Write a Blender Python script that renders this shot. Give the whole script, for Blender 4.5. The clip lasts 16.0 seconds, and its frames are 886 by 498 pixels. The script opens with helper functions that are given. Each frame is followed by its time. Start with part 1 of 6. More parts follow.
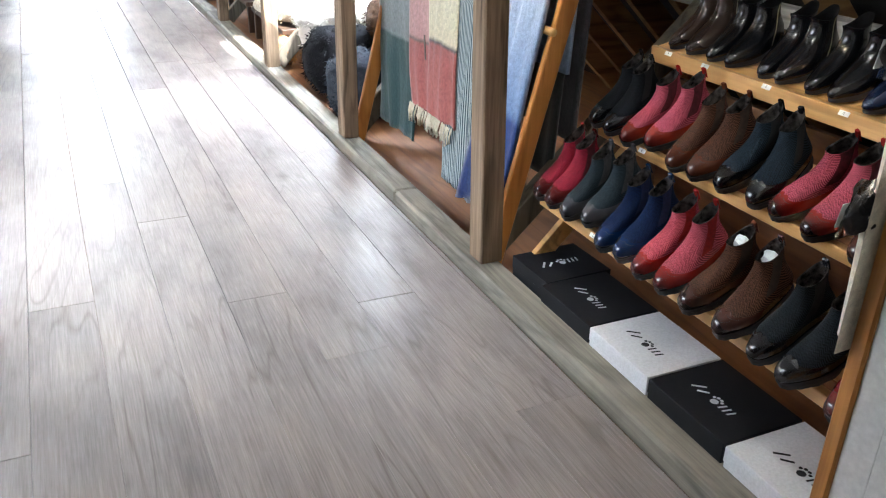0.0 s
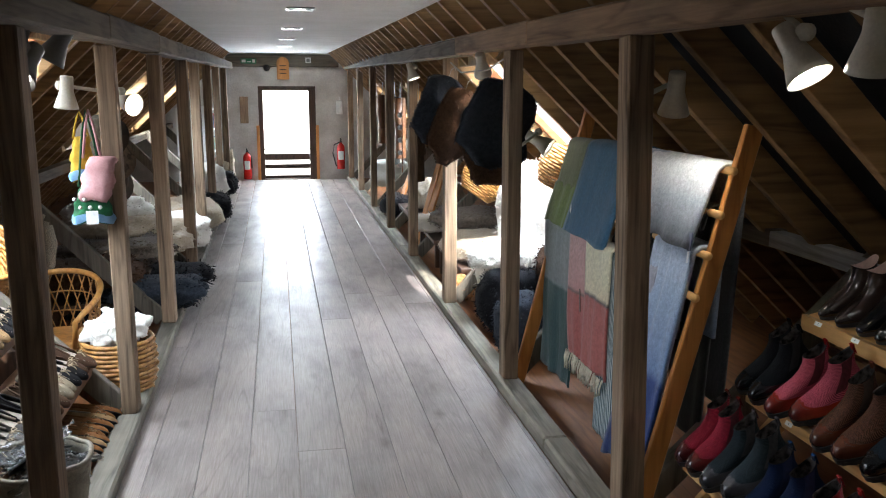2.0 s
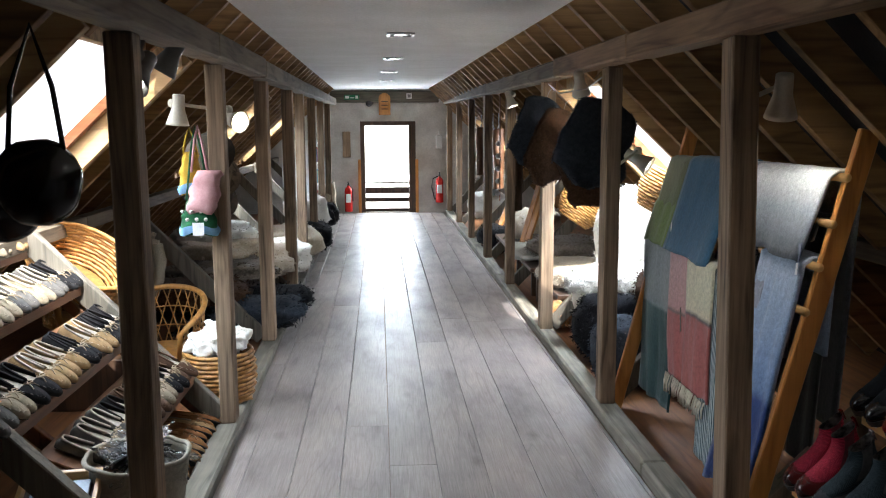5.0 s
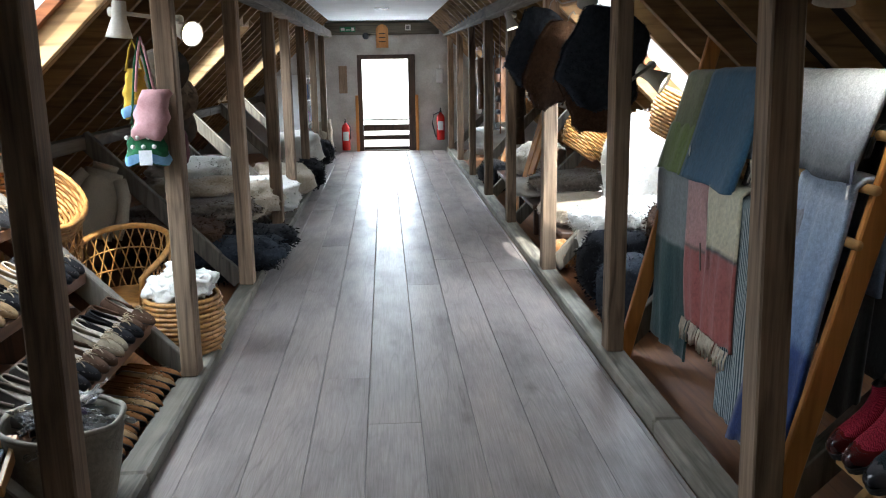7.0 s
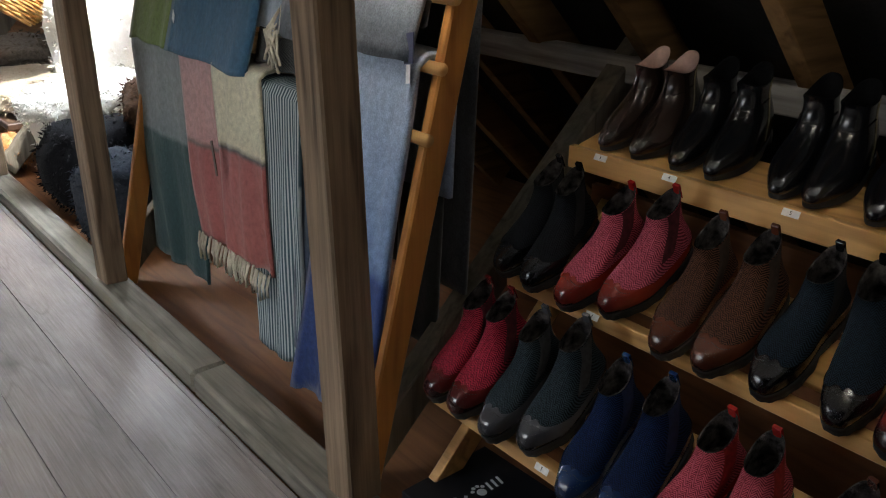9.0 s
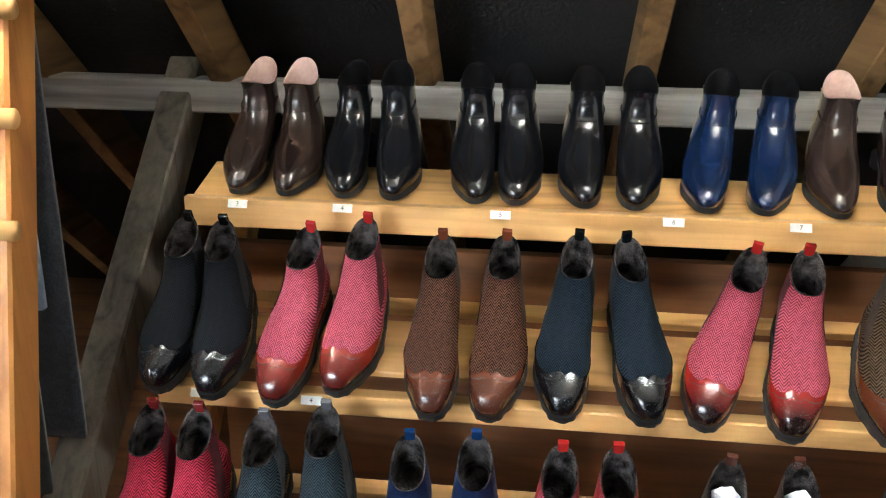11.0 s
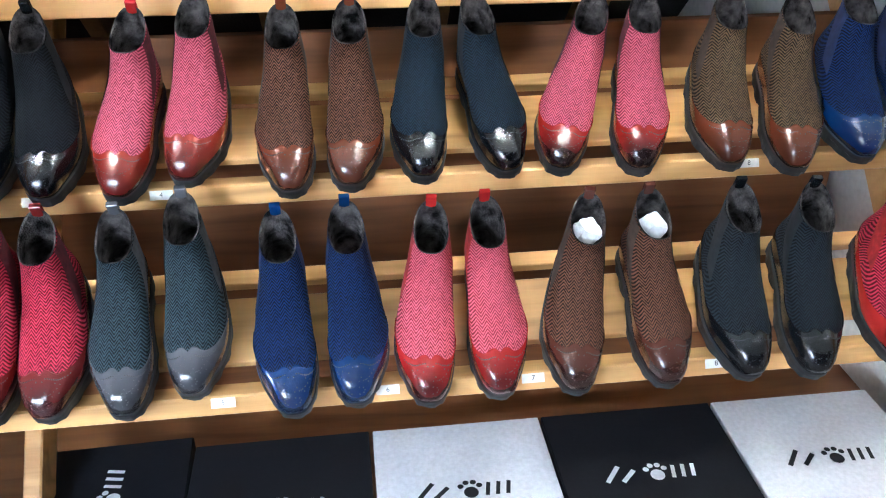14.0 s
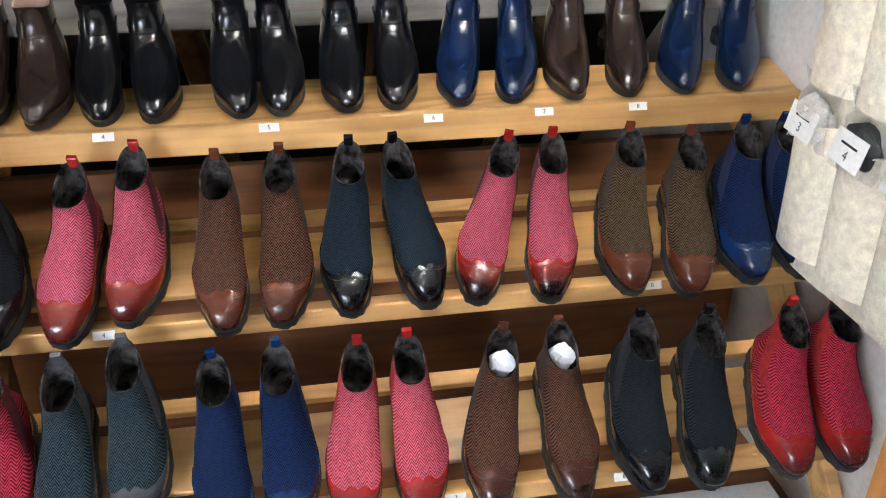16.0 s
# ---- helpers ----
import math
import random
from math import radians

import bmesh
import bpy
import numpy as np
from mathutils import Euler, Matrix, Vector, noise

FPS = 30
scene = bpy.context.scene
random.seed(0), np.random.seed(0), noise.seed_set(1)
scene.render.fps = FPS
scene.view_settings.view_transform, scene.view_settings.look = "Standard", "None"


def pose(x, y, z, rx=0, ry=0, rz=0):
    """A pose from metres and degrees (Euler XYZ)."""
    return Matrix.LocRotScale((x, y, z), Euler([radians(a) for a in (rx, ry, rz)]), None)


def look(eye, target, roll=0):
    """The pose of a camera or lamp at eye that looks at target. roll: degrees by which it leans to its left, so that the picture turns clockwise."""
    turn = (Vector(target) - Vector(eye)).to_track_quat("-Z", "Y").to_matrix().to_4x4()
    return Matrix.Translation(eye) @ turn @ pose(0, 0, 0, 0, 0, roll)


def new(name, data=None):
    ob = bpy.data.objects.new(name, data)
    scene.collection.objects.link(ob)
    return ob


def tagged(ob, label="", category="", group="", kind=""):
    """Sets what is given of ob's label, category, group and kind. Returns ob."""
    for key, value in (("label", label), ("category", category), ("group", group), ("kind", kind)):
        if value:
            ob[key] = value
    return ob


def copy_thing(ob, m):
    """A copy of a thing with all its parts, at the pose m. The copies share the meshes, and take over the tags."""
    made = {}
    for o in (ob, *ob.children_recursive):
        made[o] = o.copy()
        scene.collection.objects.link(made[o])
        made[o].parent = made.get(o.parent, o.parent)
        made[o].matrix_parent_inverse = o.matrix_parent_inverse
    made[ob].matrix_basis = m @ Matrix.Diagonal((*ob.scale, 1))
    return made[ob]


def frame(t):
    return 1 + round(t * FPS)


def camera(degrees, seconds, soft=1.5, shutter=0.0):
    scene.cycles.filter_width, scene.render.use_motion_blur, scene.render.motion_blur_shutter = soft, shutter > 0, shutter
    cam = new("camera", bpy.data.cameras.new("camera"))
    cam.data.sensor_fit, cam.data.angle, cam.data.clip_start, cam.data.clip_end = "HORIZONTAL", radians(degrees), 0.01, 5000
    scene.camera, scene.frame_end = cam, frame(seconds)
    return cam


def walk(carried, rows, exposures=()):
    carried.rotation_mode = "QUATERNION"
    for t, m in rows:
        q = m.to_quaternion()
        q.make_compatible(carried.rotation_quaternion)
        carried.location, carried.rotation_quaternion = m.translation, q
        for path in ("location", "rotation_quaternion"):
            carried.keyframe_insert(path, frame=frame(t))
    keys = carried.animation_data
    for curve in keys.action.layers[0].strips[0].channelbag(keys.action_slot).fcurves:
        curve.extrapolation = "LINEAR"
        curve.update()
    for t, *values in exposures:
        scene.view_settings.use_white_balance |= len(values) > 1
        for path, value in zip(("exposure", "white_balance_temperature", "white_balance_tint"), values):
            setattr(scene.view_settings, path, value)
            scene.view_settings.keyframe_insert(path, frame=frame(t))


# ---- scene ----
cam = camera(55.8, 16.0, 1.1)
PATH = [
    (0, (-0.354, -0.238, 1.576), (0.392, 1.401, 0.706), 1.3),
    (0.5, (-0.241, -0.235, 1.652), (0.523, 1.488, 0.983), 0.6),
    (1, (-0.196, -0.235, 1.686), (0.463, 1.574, 1.145), 0.5),
    (1.5, (-0.188, -0.307, 1.711), (0.304, 1.579, 1.262), 0.2),
    (2, (-0.193, -0.378, 1.744), (0.165, 1.552, 1.362), 0.1),
    (2.5, (-0.179, -0.405, 1.758), (0.1, 1.548, 1.428), -0.2),
    (3, (-0.195, -0.408, 1.748), (0.034, 1.557, 1.452), -0.3),
    (3.5, (-0.218, -0.395, 1.738), (-0.023, 1.574, 1.447), -0.3),
    (4, (-0.201, -0.395, 1.722), (-0.044, 1.578, 1.435), -0.3),
    (6.3, (-0.104, -0.133, 1.506), (-0.017, 1.844, 1.215), -0.4),
    (6.5, (-0.079, -0.03, 1.511), (-0.02, 1.945, 1.2), -0.9),
    (7, (-0.042, 0.138, 1.482), (0.066, 2.09, 1.06), -0.8),
    (7.5, (-0.041, 0.345, 1.478), (0.221, 2.226, 0.853), -0.7),
    (8, (-0.049, 0.51, 1.482), (0.481, 2.283, 0.723), -0.2),
    (8.5, (0.054, 0.777, 1.483), (0.897, 2.418, 0.711), 0.1),
    (9, (0.127, 0.98, 1.473), (1.302, 2.406, 0.706), 0.5),
    (9.5, (0.096, 1.204, 1.483), (1.56, 2.337, 0.724), 0.8),
    (10, (0.136, 1.377, 1.432), (1.801, 2.197, 0.688), 1.0),
    (10.2, (0.181, 1.473, 1.4), (1.913, 2.155, 0.668), 1.0),
    (12.3, (0.223, 1.79, 1.327), (2.094, 1.618, 0.641), -0.0),
    (12.5, (0.227, 1.799, 1.309), (2.088, 1.602, 0.604), 0.2),
    (13, (0.212, 1.8, 1.273), (2.035, 1.594, 0.475), -0.0),
    (13.5, (0.191, 1.776, 1.235), (1.954, 1.585, 0.309), -0.3),
    (14, (0.17, 1.766, 1.207), (1.899, 1.561, 0.223), -0.3),
    (14.5, (0.155, 1.733, 1.236), (1.876, 1.515, 0.24), -0.3),
    (15, (0.129, 1.723, 1.317), (1.844, 1.47, 0.319), 0.4),
    (15.5, (0.106, 1.745, 1.349), (1.841, 1.452, 0.397), 0.6),
    (16, (0.16, 1.7, 1.442), (1.894, 1.401, 0.491), -0.0),
]
walk(cam, [(t, look(eye, target, roll)) for t, eye, target, roll in PATH],
     [(0, 2.6, 6000, 10), (0.5, 2.0, 6000, 10), (1.0, 1.5, 6000, 10), (2.0, 1.25, 6050, 10), (4.0, 1.15, 6050, 10), (7.0, 0.8, 5850, 8), (7.5, 0.6, 5800, 8),
      (8.5, 0.6, 6050, 9), (9.0, 1.0, 6400, 10), (10.0, 2.35, 6500, 8), (12.4, 3.85, 5250, 6), (13.5, 3.8, 5300, 7), (14.5, 3.5, 5400, 8), (15.0, 3.3, 5850, 10), (16.0, 3.15, 5850, 10)])

# ---- world, sun, exposure ----
CX = -0.03                                    # the middle of the aisle at the near end


def xr(y):
    "inner face of the posts on the boot side"
    return 1.0 - 0.006 * (y - 4.1)


def xl(y):
    "inner face of the posts on the slipper side"
    return -1.0 - 0.016 * (y - 4.1)


def axis_x(y):
    return -0.10 - 0.016 * (y - 4.0)


world = bpy.data.worlds.new("sky")
scene.world = world
world.use_nodes = True
sky = world.node_tree.nodes.new("ShaderNodeTexSky")
sky.sky_type, sky.sun_disc = "NISHITA", False
sky.sun_elevation, sky.sun_rotation = radians(58), radians(162)
sky.dust_density, sky.ozone_density = 7.0, 0.3
world.node_tree.links.new(sky.outputs[0], world.node_tree.nodes["Background"].inputs[0])
world.node_tree.nodes["Background"].inputs[1].default_value = 0.09


def lamp(name, kind, energy, m, color=(1, 1, 1), **kw):
    data = bpy.data.lights.new(name, kind)
    data.energy, data.color = energy, color
    if "size" in kw:
        data.shape, data.size, data.size_y = "RECTANGLE", kw["size"][0], kw["size"][1]
    if "radius" in kw:
        data.shadow_soft_size = kw["radius"]
    if "spot" in kw:
        data.spot_size, data.spot_blend = radians(kw["spot"]), 0.6
    ob = new(name, data)
    ob.matrix_world = m
    return ob


sun = lamp("sun", "SUN", 5.0, look((2.0, -6.0, 10.0), (0, 0, 0)), (1, 0.95, 0.86))
sun.data.angle = radians(0.5)

# ---- materials ----


def mk(name, rough=0.6, metal=0.0, color=(0.5, 0.5, 0.5)):
    m = bpy.data.materials.new(name)
    m.use_nodes = True
    b = m.node_tree.nodes["Principled BSDF"]
    b.inputs["Roughness"].default_value = rough
    b.inputs["Metallic"].default_value = metal
    b.inputs["Base Color"].default_value = (*color, 1)
    return m, m.node_tree.nodes, m.node_tree.links, b


def node(nodes, kind, **values):
    n = nodes.new(kind)
    for k, v in values.items():
        n.inputs[k].default_value = v
    return n


def coords(nodes, links, scale=(1, 1, 1), shift=True):
    "object coordinates in metres, shifted for each object, stretched by scale"
    tc = nodes.new("ShaderNodeTexCoord")
    out = tc.outputs["Object"]
    if shift:
        info = nodes.new("ShaderNodeObjectInfo")
        mul = nodes.new("ShaderNodeVectorMath")
        mul.operation = "MULTIPLY"
        mul.inputs[1].default_value = (37, 53, 71)
        links.new(info.outputs["Random"], mul.inputs[0])
        add = nodes.new("ShaderNodeVectorMath")
        links.new(out, add.inputs[0])
        links.new(mul.outputs[0], add.inputs[1])
        out = add.outputs[0]
    mp = nodes.new("ShaderNodeMapping")
    mp.inputs["Scale"].default_value = scale
    links.new(out, mp.inputs[0])
    return mp.outputs[0]


def ramp(nodes, links, fac, stops):
    r = nodes.new("ShaderNodeValToRGB")
    e = r.color_ramp.elements
    while len(e) < len(stops):
        e.new(0.5)
    for k, (p, c) in enumerate(stops):
        e[k].position, e[k].color = p, (*c, 1)
    links.new(fac, r.inputs[0])
    return r.outputs[0]


def mixc(nodes, links, fac, a, b, mode="MIX"):
    n = nodes.new("ShaderNodeMix")
    n.data_type, n.blend_type = "RGBA", mode
    for sock, v in ((n.inputs[0], fac), (n.inputs[6], a), (n.inputs[7], b)):
        if isinstance(v, (int, float)):
            sock.default_value = v
        elif isinstance(v, tuple):
            sock.default_value = (*v, 1)
        else:
            links.new(v, sock)
    return n.outputs[2]


def bump(nodes, links, bsdf, height, strength=0.3, distance=0.002):
    n = nodes.new("ShaderNodeBump")
    n.inputs["Strength"].default_value, n.inputs["Distance"].default_value = strength, distance
    links.new(height, n.inputs["Height"])
    links.new(n.outputs[0], bsdf.inputs["Normal"])


def wood(name, light, dark, axis=2, rough=0.6, grain=60.0, vary=0.25, knots=0.5, relief=0.3, gloss=0.5, stain=None):
    "timber with its grain along one axis"
    m, n, l, b = mk(name, rough)
    sc = [grain] * 3
    sc[axis] = grain * 0.035
    fine = node(n, "ShaderNodeTexNoise", Scale=1.0, Detail=6.0, Roughness=0.65)
    l.new(coords(n, l, sc), fine.inputs["Vector"])
    sc2 = [7.0] * 3
    sc2[axis] = 0.8
    rings = node(n, "ShaderNodeTexNoise", Scale=1.0, Detail=3.0, Distortion=0.6)
    l.new(coords(n, l, sc2), rings.inputs["Vector"])
    wave = n.new("ShaderNodeMath")
    wave.operation = "PINGPONG"
    mul = n.new("ShaderNodeMath")
    mul.operation = "MULTIPLY"
    mul.inputs[1].default_value = 9.0
    l.new(rings.outputs[0], mul.inputs[0])
    l.new(mul.outputs[0], wave.inputs[0])
    wave.inputs[1].default_value = 1.0
    c1 = ramp(n, l, fine.outputs[0], [(0.3, dark), (0.62, light)])
    c2 = ramp(n, l, wave.outputs[0], [(0.05, tuple(0.55 * v for v in dark)), (0.5, light)])
    col = mixc(n, l, knots, c1, c2)
    big = node(n, "ShaderNodeTexNoise", Scale=2.3, Detail=4.0)
    l.new(coords(n, l), big.inputs["Vector"])
    spots = ramp(n, l, big.outputs[0], [(0.22, (0.5, 0.47, 0.45)), (0.72, (1.08, 1.08, 1.08))])
    col = mixc(n, l, 0.6, col, spots, "MULTIPLY")
    if stain:
        st = node(n, "ShaderNodeTexNoise", Scale=3.7, Detail=5.0)
        l.new(coords(n, l), st.inputs["Vector"])
        f = ramp(n, l, st.outputs[0], [(0.48, (0, 0, 0)), (0.92, (0.75, 0.75, 0.75))])
        col = mixc(n, l, f, col, stain)
    info = n.new("ShaderNodeObjectInfo")
    hsv = n.new("ShaderNodeHueSaturation")
    mr = n.new("ShaderNodeMapRange")
    mr.inputs[3].default_value, mr.inputs[4].default_value = 1 - vary, 1 + vary
    l.new(info.outputs["Random"], mr.inputs[0])
    l.new(mr.outputs[0], hsv.inputs["Value"])
    l.new(col, hsv.inputs["Color"])
    l.new(hsv.outputs[0], b.inputs["Base Color"])
    rr = n.new("ShaderNodeMapRange")
    rr.inputs[3].default_value, rr.inputs[4].default_value = max(0.05, rough - 0.12), min(1, rough + 0.12)
    l.new(fine.outputs[0], rr.inputs[0])
    l.new(rr.outputs[0], b.inputs["Roughness"])
    b.inputs["Specular IOR Level"].default_value = gloss
    bump(n, l, b, fine.outputs[0], relief, 0.002)
    return m


def oak_board(name):
    "limed oak: cathedral figure with pale lime in the pores, a few dark knots, an uneven waxed sheen"
    m, n, l, b = mk(name, 0.4)
    v = coords(n, l)
    stretch = coords(n, l, (5.5, 0.55, 5.5))
    fig = node(n, "ShaderNodeTexNoise", Scale=1.0, Detail=2.0, Roughness=0.45, Distortion=0.35)
    l.new(stretch, fig.inputs["Vector"])
    mul = n.new("ShaderNodeMath")
    mul.operation = "MULTIPLY"
    mul.inputs[1].default_value = 15.0
    l.new(fig.outputs[0], mul.inputs[0])
    ring = n.new("ShaderNodeMath")
    ring.operation = "PINGPONG"
    ring.inputs[1].default_value = 1.0
    l.new(mul.outputs[0], ring.inputs[0])
    fine = node(n, "ShaderNodeTexNoise", Scale=1.0, Detail=6.0, Roughness=0.7)
    l.new(coords(n, l, (170, 5, 170)), fine.inputs["Vector"])
    body = ramp(n, l, fine.outputs[0], [(0.30, (0.21, 0.18, 0.16)), (0.70, (0.36, 0.318, 0.292))])
    lines = ramp(n, l, ring.outputs[0], [(0.0, (0.70, 0.68, 0.66)), (0.22, (1, 1, 1)), (0.85, (1.0, 1.0, 1.0)), (1.0, (1.15, 1.14, 1.13))])
    patch = node(n, "ShaderNodeTexNoise", Scale=1.0, Detail=2.0)
    l.new(coords(n, l, (3.0, 1.1, 1)), patch.inputs["Vector"])
    where = ramp(n, l, patch.outputs[0], [(0.42, (0.25, 0.25, 0.25)), (0.62, (1, 1, 1))])
    col = mixc(n, l, where, body, lines, "MULTIPLY")
    cloud = node(n, "ShaderNodeTexNoise", Scale=2.1, Detail=5.0, Roughness=0.6)
    l.new(coords(n, l, (1.6, 0.6, 1)), cloud.inputs["Vector"])
    tone = ramp(n, l, cloud.outputs[0], [(0.30, (0.55, 0.54, 0.56)), (0.5, (0.95, 0.94, 0.95)), (0.72, (1.15, 1.12, 1.08))])
    col = mixc(n, l, 0.85, col, tone, "MULTIPLY")
    kn = node(n, "ShaderNodeTexVoronoi", Scale=1.0)
    warp = node(n, "ShaderNodeTexNoise", Scale=14.0, Detail=3.0)
    l.new(v, warp.inputs["Vector"])
    shift = n.new("ShaderNodeVectorMath")
    shift.operation = "MULTIPLY_ADD"
    shift.inputs[1].default_value = (0.12, 0.12, 0.0)
    l.new(warp.outputs[1], shift.inputs[0])
    l.new(coords(n, l, (3.4, 1.5, 0.0)), shift.inputs[2])
    l.new(shift.outputs[0], kn.inputs["Vector"])
    kf = ramp(n, l, kn.outputs[0], [(0.0, (0.8, 0.8, 0.8)), (0.035, (0.55, 0.55, 0.55)), (0.14, (0, 0, 0))])
    col = mixc(n, l, kf, col, (0.085, 0.07, 0.06))
    info = n.new("ShaderNodeObjectInfo")
    hsv = n.new("ShaderNodeHueSaturation")
    mr = n.new("ShaderNodeMapRange")
    mr.inputs[3].default_value, mr.inputs[4].default_value = 0.88, 1.1
    l.new(info.outputs["Random"], mr.inputs[0])
    l.new(mr.outputs[0], hsv.inputs["Value"])
    l.new(col, hsv.inputs["Color"])
    l.new(hsv.outputs[0], b.inputs["Base Color"])
    rr = n.new("ShaderNodeMapRange")
    rr.inputs[1].default_value, rr.inputs[2].default_value = 0.3, 0.7
    rr.inputs[3].default_value, rr.inputs[4].default_value = 0.48, 0.30
    l.new(cloud.outputs[0], rr.inputs[0])
    l.new(rr.outputs[0], b.inputs["Roughness"])
    b.inputs["Specular IOR Level"].default_value = 0.6
    hgt = n.new("ShaderNodeMath")
    hgt.operation = "MULTIPLY_ADD"
    hgt.inputs[1].default_value = 0.5
    l.new(ring.outputs[0], hgt.inputs[0])
    l.new(fine.outputs[0], hgt.inputs[2])
    bump(n, l, b, hgt.outputs[0], 0.22, 0.0015)
    return m


def plain(name, a, b2, rough=0.6, scale=8.0, relief=0.15, metal=0.0, fine=120.0, gloss=0.5, dist=0.002):
    "two colours mottled at a large and a small scale"
    m, n, l, b = mk(name, rough, metal)
    big = node(n, "ShaderNodeTexNoise", Scale=scale, Detail=5.0)
    sm = node(n, "ShaderNodeTexNoise", Scale=fine, Detail=4.0)
    v = coords(n, l)
    l.new(v, big.inputs["Vector"])
    l.new(v, sm.inputs["Vector"])
    c = ramp(n, l, big.outputs[0], [(0.35, a), (0.65, b2)])
    s = ramp(n, l, sm.outputs[0], [(0.3, (0.8, 0.8, 0.8)), (0.7, (1.1, 1.1, 1.1))])
    l.new(mixc(n, l, 0.5, c, s, "MULTIPLY"), b.inputs["Base Color"])
    b.inputs["Specular IOR Level"].default_value = gloss
    bump(n, l, b, sm.outputs[0], relief, dist)
    return m


def leather(name, base, toe, rough=0.23, front=0.085):
    "polished leather, burnished darker towards the toe"
    m, n, l, b = mk(name, rough)
    v = coords(n, l, shift=False)
    sep = n.new("ShaderNodeSeparateXYZ")
    l.new(v, sep.inputs[0])
    no = node(n, "ShaderNodeTexNoise", Scale=35.0, Detail=4.0)
    l.new(v, no.inputs["Vector"])
    add = n.new("ShaderNodeMath")
    add.operation = "MULTIPLY_ADD"
    add.inputs[1].default_value = 0.02
    l.new(no.outputs[0], add.inputs[0])
    l.new(sep.outputs[1], add.inputs[2])
    f = n.new("ShaderNodeMapRange")
    f.inputs[1].default_value, f.inputs[2].default_value = 0.02, front
    l.new(add.outputs[0], f.inputs[0])
    l.new(mixc(n, l, f.outputs[0], toe, base), b.inputs["Base Color"])
    fine = node(n, "ShaderNodeTexVoronoi", Scale=420.0)
    l.new(v, fine.inputs["Vector"])
    cr = node(n, "ShaderNodeTexNoise", Scale=28.0, Detail=3.0, Distortion=1.0)
    l.new(v, cr.inputs["Vector"])
    mx = n.new("ShaderNodeMath")
    mx.operation = "MULTIPLY_ADD"
    mx.inputs[1].default_value = 0.12
    l.new(fine.outputs[0], mx.inputs[0])
    l.new(cr.outputs[0], mx.inputs[2])
    bump(n, l, b, mx.outputs[0], 0.38, 0.0024)
    b.inputs["Coat Weight"].default_value, b.inputs["Coat Roughness"].default_value = 0.3, 0.10
    return m


def tweed(name, a, b2, pitch=0.015):
    "herringbone wool, zigzag columns over the height"
    m, n, l, b = mk(name, 0.9)
    v = coords(n, l, shift=False)
    no = node(n, "ShaderNodeTexNoise", Scale=150.0, Detail=4.0)
    l.new(v, no.inputs["Vector"])
    sep = n.new("ShaderNodeSeparateXYZ")
    l.new(v, sep.inputs[0])
    ping = n.new("ShaderNodeMath")
    ping.operation = "PINGPONG"
    l.new(sep.outputs[0], ping.inputs[0])
    ping.inputs[1].default_value = pitch / 2
    tot = n.new("ShaderNodeMath")
    tot.operation = "MULTIPLY_ADD"
    tot.inputs[1].default_value = 1.9
    l.new(ping.outputs[0], tot.inputs[0])
    diag = n.new("ShaderNodeMath")
    diag.operation = "ADD"
    l.new(sep.outputs[2], diag.inputs[0])
    l.new(sep.outputs[1], diag.inputs[1])
    l.new(diag.outputs[0], tot.inputs[2])
    k = n.new("ShaderNodeMath")
    k.operation = "MULTIPLY"
    k.inputs[1].default_value = 820.0
    l.new(tot.outputs[0], k.inputs[0])
    s = n.new("ShaderNodeMath")
    s.operation = "SINE"
    l.new(k.outputs[0], s.inputs[0])
    w = n.new("ShaderNodeMath")
    w.operation = "MULTIPLY_ADD"
    w.inputs[1].default_value = 0.36
    l.new(s.outputs[0], w.inputs[0])
    l.new(no.outputs[0], w.inputs[2])
    l.new(ramp(n, l, w.outputs[0], [(0.30, tuple(0.7 * c for c in b2)), (0.72, tuple(1.3 * c for c in a))]), b.inputs["Base Color"])
    b.inputs["Specular IOR Level"].default_value = 0.15
    bump(n, l, b, w.outputs[0], 0.7, 0.0012)
    return m


